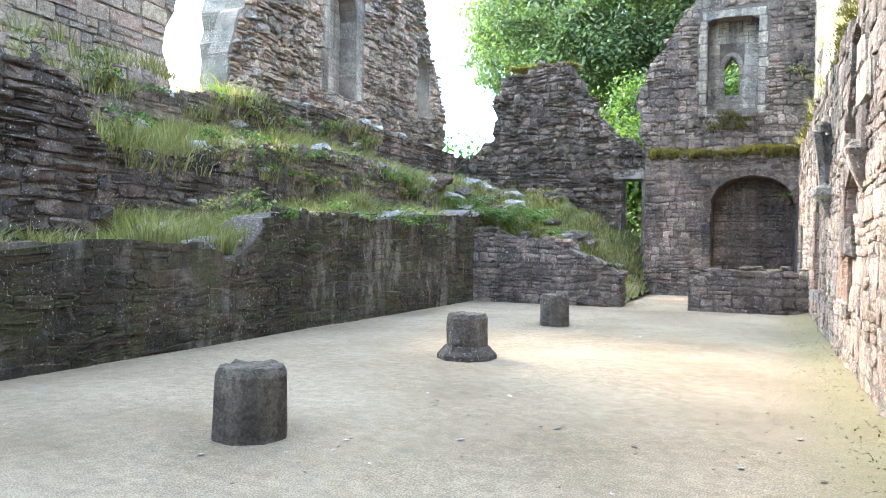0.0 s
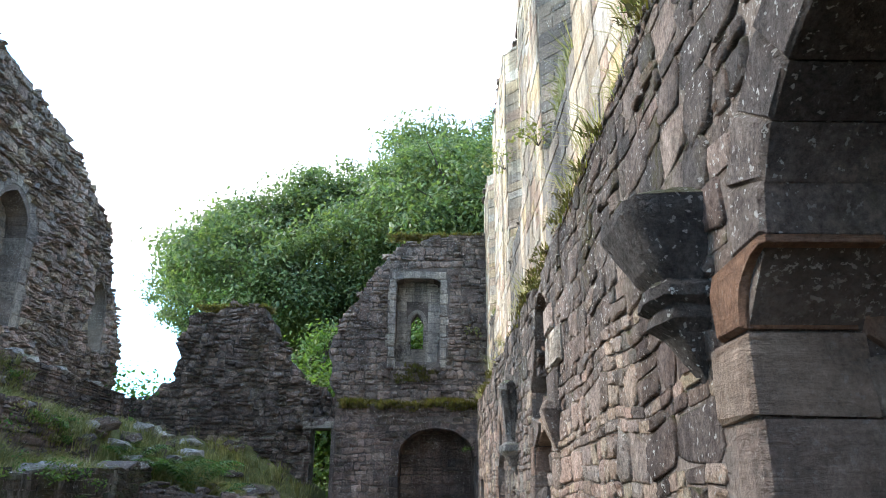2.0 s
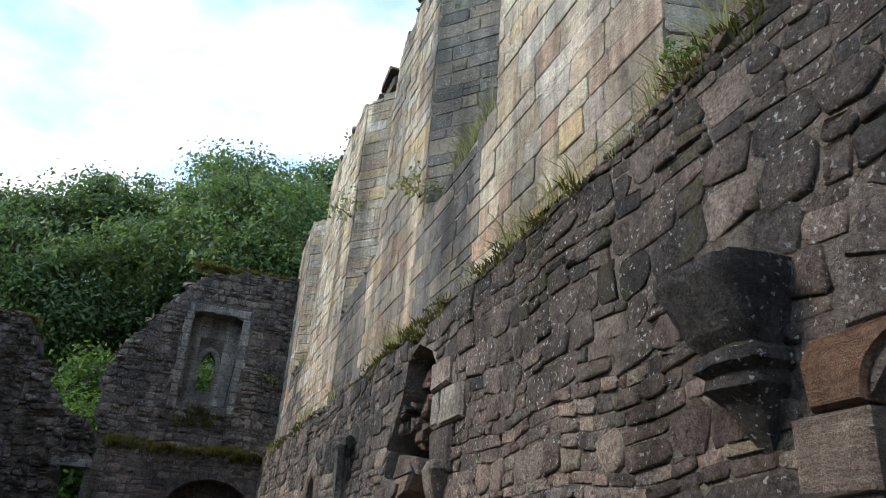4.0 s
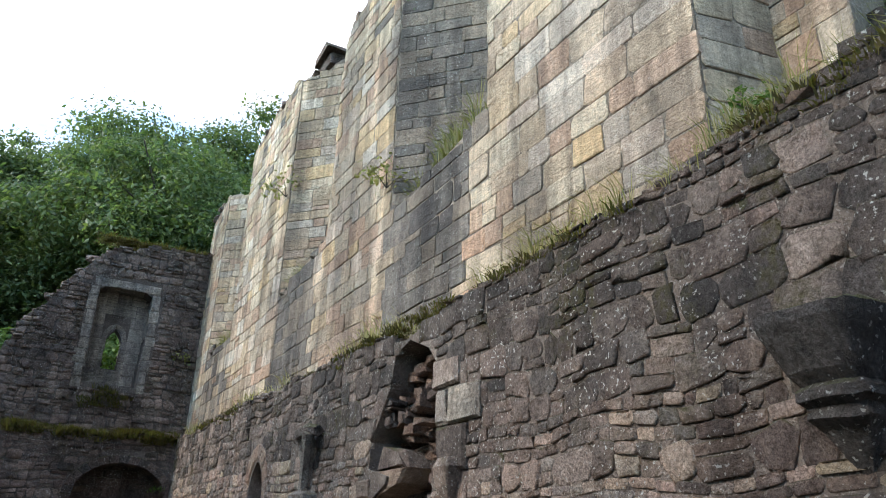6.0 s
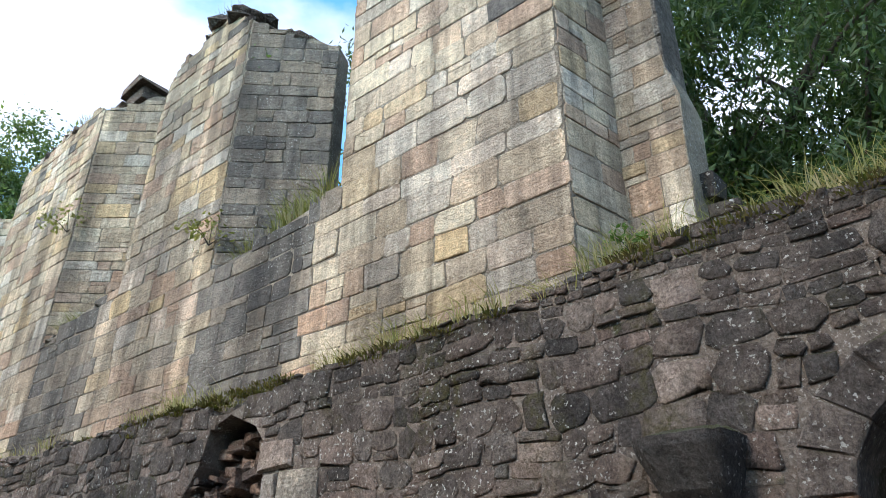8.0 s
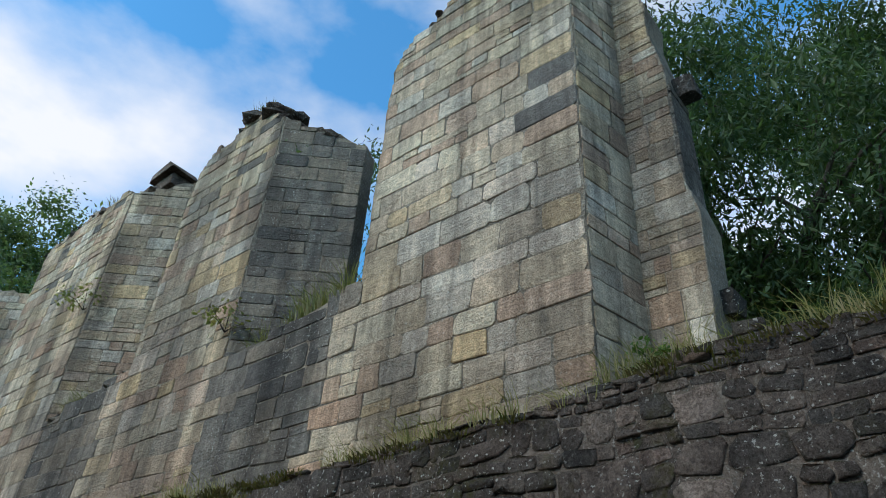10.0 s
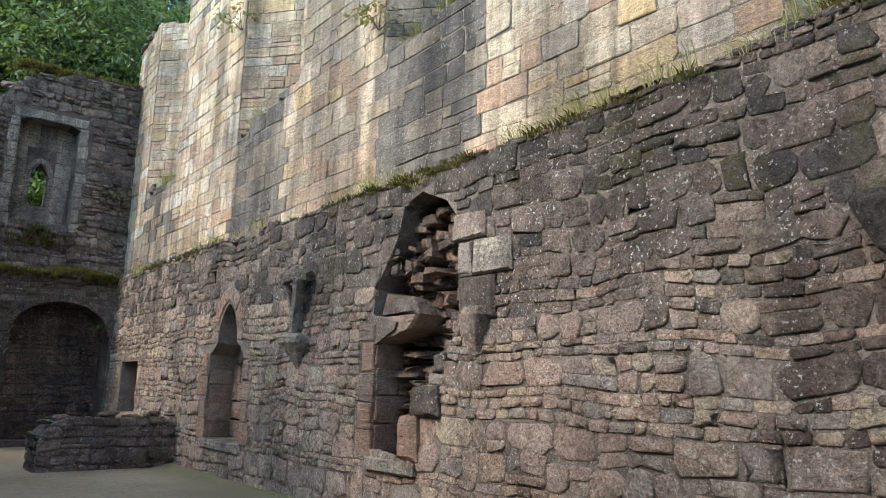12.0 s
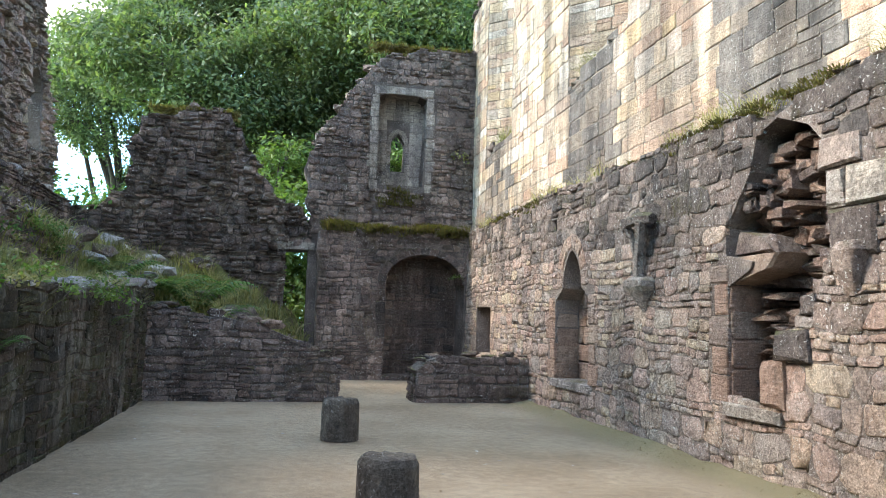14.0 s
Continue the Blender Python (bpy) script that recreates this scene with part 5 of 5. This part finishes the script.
copy_thing(t2, pose(-15.5, 49, 0, 0, 0, 90))
f1 = tree("feathery tree with bare twisting branches", 17.5, 5.0, 3.0, 400, 150, 0.165, FINE_LEAF, 0.9, 0.4, 0.8, 0.7)
f1.location = (8.5, 4.0, 0)
copy_thing(f1, pose(8.0, -2.6, 0, 0, 0, 120))
copy_thing(f1, pose(9, 13.5, 0, 0, 0, 240))
f2 = tree("low bushy tree behind the wall head", 11.0, 4.0, 2.5, 220, 140, 0.16, FINE_LEAF, 0.8, 0.4, 0.8, 0.6)
f2.location = (9.5, 3.2, 0)
copy_thing(f2, pose(8.5, -0.5, 0, 0, 0, 200))
copy_thing(f2, pose(10.5, -0.6, 2.0, 0, 0, 60))
copy_thing(f1, pose(13.5, 1.0, 2.0, 0, 0, 60))


# ---- grass, moss, ferns and weeds ----
def scatter(n, x0, x1, y0, y1, height, keep=0.0, scale=1.2):
    out = []
    while len(out) < n:
        x, y = rng.uniform(x0, x1), rng.uniform(y0, y1)
        if noise.noise(Vector((x * scale, y * scale, 2.5))) > keep:
            out.append((x, y, height(x, y)))
    return out


def east_top(x, y):
    return 3.84 + (0.16 if y < 2.5 else 0.0) + (0.05 if 12 < y < 17 else 0.0)


tufts("ledge_grass", "dry and green grass along the wall ledge", scatter(330, -0.02, 0.33, -2.0, 19.5, east_top, 0.04, 1.5), 17, (0.05, 0.24), DRY_GRASS, 0.14, 1.35, 0.004)
tufts("ledge_grass", "tall pale grass on the wall head", scatter(420, 0.1, 1.6, -3.5, 2.5, lambda x, y: 3.95 + 0.1 * x, -0.2, 1.3), 22, (0.08, 0.30), GRASS, 0.14, 0.9, 0.004)
tufts("sill_grass", "tufts of dry grass on the window sills", scatter(80, 0.38, 0.9, 5.6, 7.7, lambda x, y: 6.1 - 0.12 * (y - 5.6)) + scatter(70, 0.38, 0.9, 10.6, 12.6, lambda x, y: 6.34 - 0.16 * (y - 10.6)) + scatter(40, 0.38, 1.0, 16.6, 18.6, lambda x, y: 5.95), 24, (0.12, 0.45), GRASS, 0.1, 0.8)
tufts("pier_grass", "grass growing on the pier tops", scatter(26, 0.5, 1.1, 8.3, 9.6, lambda x, y: 11.05) + scatter(10, 0.5, 1.0, 14.3, 15.8, lambda x, y: 11.7), 16, (0.1, 0.3), GRASS, 0.1, 0.7)
tufts("moss", "thick green moss on the arch ledge", scatter(420, -3.7, 0.0, 19.05, 19.95, lambda x, y: 3.94 + 0.08 * noise.noise(Vector((x * 3, y * 3, 0))), 0.0, 1.6) + [(rng.uniform(-3.7, 0), 18.97, 3.9 - abs(rng.gauss(0, 0.09))) for _ in range(150)] + [(rng.uniform(-2.3, -1.2), 19.96, rng.uniform(4.6, 5.1)) for _ in range(40)], 30, (0.04, 0.17), MOSS, 0.14, 0.8, 0.012)
tufts("moss", "yellow-green moss over the broken wall heads", [(x, y, z) for x, y, z in [(rng.uniform(-2.6, 0.3), rng.uniform(20.0, 20.8), 9.2) for _ in range(160)]] + [(rng.uniform(-8.3, -6.2), rng.uniform(20.0, 20.8), 6.86) for _ in range(160)], 30, (0.04, 0.13), MOSS, 0.14, 0.9, 0.012)
tufts("moss", "moss along the long wall ledge", scatter(300, -0.05, 0.2, -1.0, 19, lambda x, y: east_top(x, y) - 0.03 - (0.16 * rng.random() ** 2 if x < 0 else 0), 0.0, 0.8), 30, (0.02, 0.07), MOSS, 0.12, 1.2, 0.008)
tufts("bank_grass", "rough grass over the bank", scatter(2600, -10.4, -7.15, 2.0, 14.2, bank_height, -0.35, 0.8), 26, (0.12, 0.40), GRASS, 0.16, 0.8, 0.008)
tufts("bank_grass", "rough grass and weeds on the mound", scatter(1500, -11.5, -3.9, 14.6, 19.9, bank_height, -0.2, 0.8), 20, (0.12, 0.36), GRASS, 0.18, 0.8, 0.009)
tufts("bank_grass", "grass at the head of the bank", scatter(400, -12.5, -10.2, 7.5, 10.0, lambda x, y: bank_height(x, y), -0.4, 0.8), 18, (0.12, 0.34), GRASS, 0.18, 0.8, 0.009)
tufts("wall_foot_weeds", "low weeds and moss at the foot of the long wall", scatter(60, -0.35, -0.03, 1.5, 13.5, lambda x, y: court_height(x, y), 0.0, 1.4), 9, (0.008, 0.035), MOSS, 0.14, 1.0)


def fern(x, y, z, size, fronds, label, material=FERN, lean=0.0):
    ob = new("fern", None)
    ob.location = (x, y, z)
    for i in range(fronds):
        a = 2 * math.pi * i / fronds + rng.uniform(-0.3, 0.3)
        ln = size * rng.uniform(0.75, 1.15)
        d = Vector((math.cos(a) + lean, math.sin(a), 0)).normalized()
        side = Vector((-d.y, d.x, 0))
        vs, fs = [], []
        k = 15
        for j in range(k):
            t = (j + 1) / k
            p = d * ln * t * 0.85 + Vector((0, 0, ln * (1.45 * t - 1.05 * t * t)))
            wd = ln * 0.26 * math.sin(math.pi * min(1, t * 0.85 + 0.12)) ** 0.8
            for sg in (-1, 1):
                tip = p + side * sg * wd + d * wd * 0.25 - Vector((0, 0, wd * 0.2))
                o = len(vs)
                vs += [p - d * ln * 0.018, p + side * sg * wd * 0.5 - d * ln * 0.012, tip, p + side * sg * wd * 0.5 + d * ln * 0.028, p + d * ln * 0.018]
                fs += [(o, o + 1, o + 3, o + 4), (o + 1, o + 2, o + 3)]
        f = new("frond", mesh_from("frond", vs, fs, material))
        f.parent = ob
    return tagged(ob, label, "fern")


for x, y, sz in ((-6.3, 14.9, 1.0), (-6.9, 15.3, 0.9), (-6.0, 15.6, 0.8), (-7.4, 14.8, 0.8), (-5.6, 14.9, 0.7), (-7.9, 15.6, 0.8), (-6.6, 16.4, 0.9)):
    fern(x, y, bank_height(x, y) - 0.03, sz * 1.25, 12, "arching green fern behind the cross wall")
fern(-6.98, 11.1, 1.3, 0.32, 6, "small bright fern rooted in the retaining wall", BRIGHT_LEAF, 1.2)
fern(-6.98, 7.0, 1.1, 0.3, 6, "small fern in a joint of the retaining wall", FERN, 1.2)


def bush(x, y, z, r, n, leaf, label, material):
    vs, fs = [], []
    tw, tf = [], []
    for i in range(6):
        a = i * 1.05
        e = Vector((math.cos(a) * r * 0.7, math.sin(a) * r * 0.7, r * rng.uniform(0.3, 0.9)))
        tube(tw, tf, [Vector((0, 0, 0)), e * 0.5 + Vector((0, 0, r * 0.1)), e], [0.012 * r + 0.003, 0.008 * r + 0.002, 0.002], 5)
        leaf_cloud(vs, fs, e, r * 0.55, n // 6, leaf, 0.2)
    ob = new("wall_plant", None)
    ob.location = (x, y, z)
    for nm, a, b, m in (("stem", tw, tf, BARK), ("leaves", vs, fs, material)):
        o = new(nm, mesh_from(nm, a, b, m))
        o.parent = ob
    return tagged(ob, label, "plant")


bush(0.02, 2.02, 4.0, 0.14, 130, 0.045, "bright yellow-green plant on the ledge", BRIGHT_LEAF)
bush(0.30, 8.05, 6.2, 0.35, 160, 0.08, "pale leafy plant on the window sill", GRASS)
bush(0.32, 13.1, 8.2, 0.5, 220, 0.09, "yellowish sapling growing on the pier", GRASS)
bush(-0.3, 19.0, 2.6, 0.16, 60, 0.07, "bright sprig beside the arch", BRIGHT_LEAF)
bush(-0.1, 19.9, 6.0, 0.25, 90, 0.09, "yellowish plant in the corner", GRASS)
bush(0.9, 7.95, 9.2, 0.45, 200, 0.09, "leafy weed on the pier side", FINE_LEAF)
bush(-4.2, 25.4, 1.2, 2.6, 5400, 0.22, "sunlit bush beyond the doorway", BRIGHT_LEAF)
bush(-4.4, 23.6, 0.5, 2.4, 5400, 0.2, "green bush beyond the doorway", BRIGHT_LEAF)
bush(-5.3, 22.5, 4.0, 1.6, 1600, 0.16, "bright young sapling behind the broken wall", BRIGHT_LEAF)
bush(-10.3, 21.5, 3.2, 1.6, 1400, 0.16, "scrubby bush on the mound", FERN)


# ---- loose grit and pebbles on the floor ----
vs, fs = [], []
for _ in range(700):
    x, y = rng.uniform(-6.9, -0.05), rng.uniform(-1.0, 13.8)
    if rng.random() < 0.45:
        x = -0.02 - abs(rng.gauss(0, 0.3))
    r = rng.uniform(0.004, 0.012)
    o = len(vs)
    vs += lump((x, y, court_height(x, y) + r * 0.3), r * 1.3, r, r * 0.6, rng.uniform(0, 6.3))
    fs += [tuple(i + o for i in f) for f in ICO_FACES]
tagged(new("pebbles", mesh_from("pebbles", vs, fs, GRAVEL)), "small loose pebbles on the gravel floor", "pebbles", kind="stuff")
vs, fs = [], []
for _ in range(90):
    x, y = rng.uniform(-6.5, -0.3), rng.uniform(0.5, 13.5)
    a, r = rng.uniform(0, 6.3), rng.uniform(0.02, 0.045)
    d, e = Vector((math.cos(a), math.sin(a), 0.1)) * r, Vector((-math.sin(a), math.cos(a), 0)) * r * 0.5
    p = Vector((x, y, court_height(x, y) + 0.012))
    o = len(vs)
    vs += [p - d, p + e, p + d, p - e]
    fs += [(o, o + 1, o + 2), (o, o + 2, o + 3)]
tagged(new("fallen_leaves", mesh_from("fallen_leaves", vs, fs, PALE)), "pale fallen leaves scattered on the gravel", "leaves", kind="stuff")


# ---- fallen stones on the banks ----
def boulder(x, y, z, r, material, label):
    m = mesh_from("fallen_stone", lump((0, 0, 0), r * rng.uniform(0.8, 1.3), r * rng.uniform(0.7, 1.1), r * rng.uniform(0.28, 0.5), 0), ICO_FACES, material)
    ob = new("fallen_stone", m)
    ob.matrix_world = pose(x, y, z, rng.uniform(-12, 12), rng.uniform(-12, 12), rng.uniform(0, 360))
    return tagged(ob, label, "stone", "fallen stones on the bank")


for _ in range(150):
    x, y = rng.uniform(-10.4, -7.3), rng.uniform(4.5, 14.0)
    if rng.random() < 0.5:
        x = rng.choice((-7.35, -8.75, -10.15)) + rng.uniform(-0.18, 0.1)
    r = rng.uniform(0.12, 0.36)
    boulder(x, y, bank_height(x, y) + r * 0.08, r, rng.choice((PALE, PALE, DARK)), "flat lichened stone bedded in the grassy bank")
for _ in range(110):
    x, y = rng.uniform(-10.5, -4.2), rng.uniform(14.7, 19.8)
    r = rng.uniform(0.14, 0.42)
    boulder(x, y, bank_height(x, y) + r * 0.1, r, rng.choice((PALE, DARK, DARK)), "fallen stone lying on the overgrown mound")

for _ in range(80):
    y = rng.uniform(4.8, 14.0)
    x, z = rng.choice(((-6.97, 1.55), (-8.47, 2.3), (-8.47, 2.6), (-9.87, 3.6), (-8.0, 0)))
    z = z + 0.25 * rng.random() if z else bank_height(x, y)
    bush(x, y, z, rng.uniform(0.12, 0.3), 90, 0.06, "leafy weed rooted among the bank stones", rng.choice((FERN, GRASS, BRIGHT_LEAF)))

tufts("bank_grass", "grass hanging over the broken tiers", [(x + rng.uniform(-0.15, 0.06), y, z) for x, z, y in [(rng.choice((-8.5, -9.9)), 0, rng.uniform(4.5, 14.5)) for _ in range(420)] for z in [(2.75 if x > -9 else 3.95) + rng.uniform(-0.55, 0.12)] if noise.noise(Vector((x, y * 0.9, z * 2))) > -0.15], 22, (0.12, 0.36), GRASS, 0.16, 1.0, 0.009)
tufts("bank_grass", "long summer grass on the upper bank", scatter(1500, -10.3, -8.7, 4.5, 14.0, bank_height, -0.35, 0.7), 22, (0.14, 0.42), GRASS, 0.18, 0.8, 0.009)
s1 = tree("young bright green tree behind the broken wall", 7.0, 1.3, 2.0, 120, 60, 0.16, BRIGHT_LEAF, 0.5)
s1.location = (-5.1, 23.6, 0)
s2 = tree("light green tree seen through the gable window", 9.5, 2.2, 2.5, 190, 60, 0.19, BRIGHT_LEAF, 0.6)
s2.location = (-1.2, 25.5, 0)
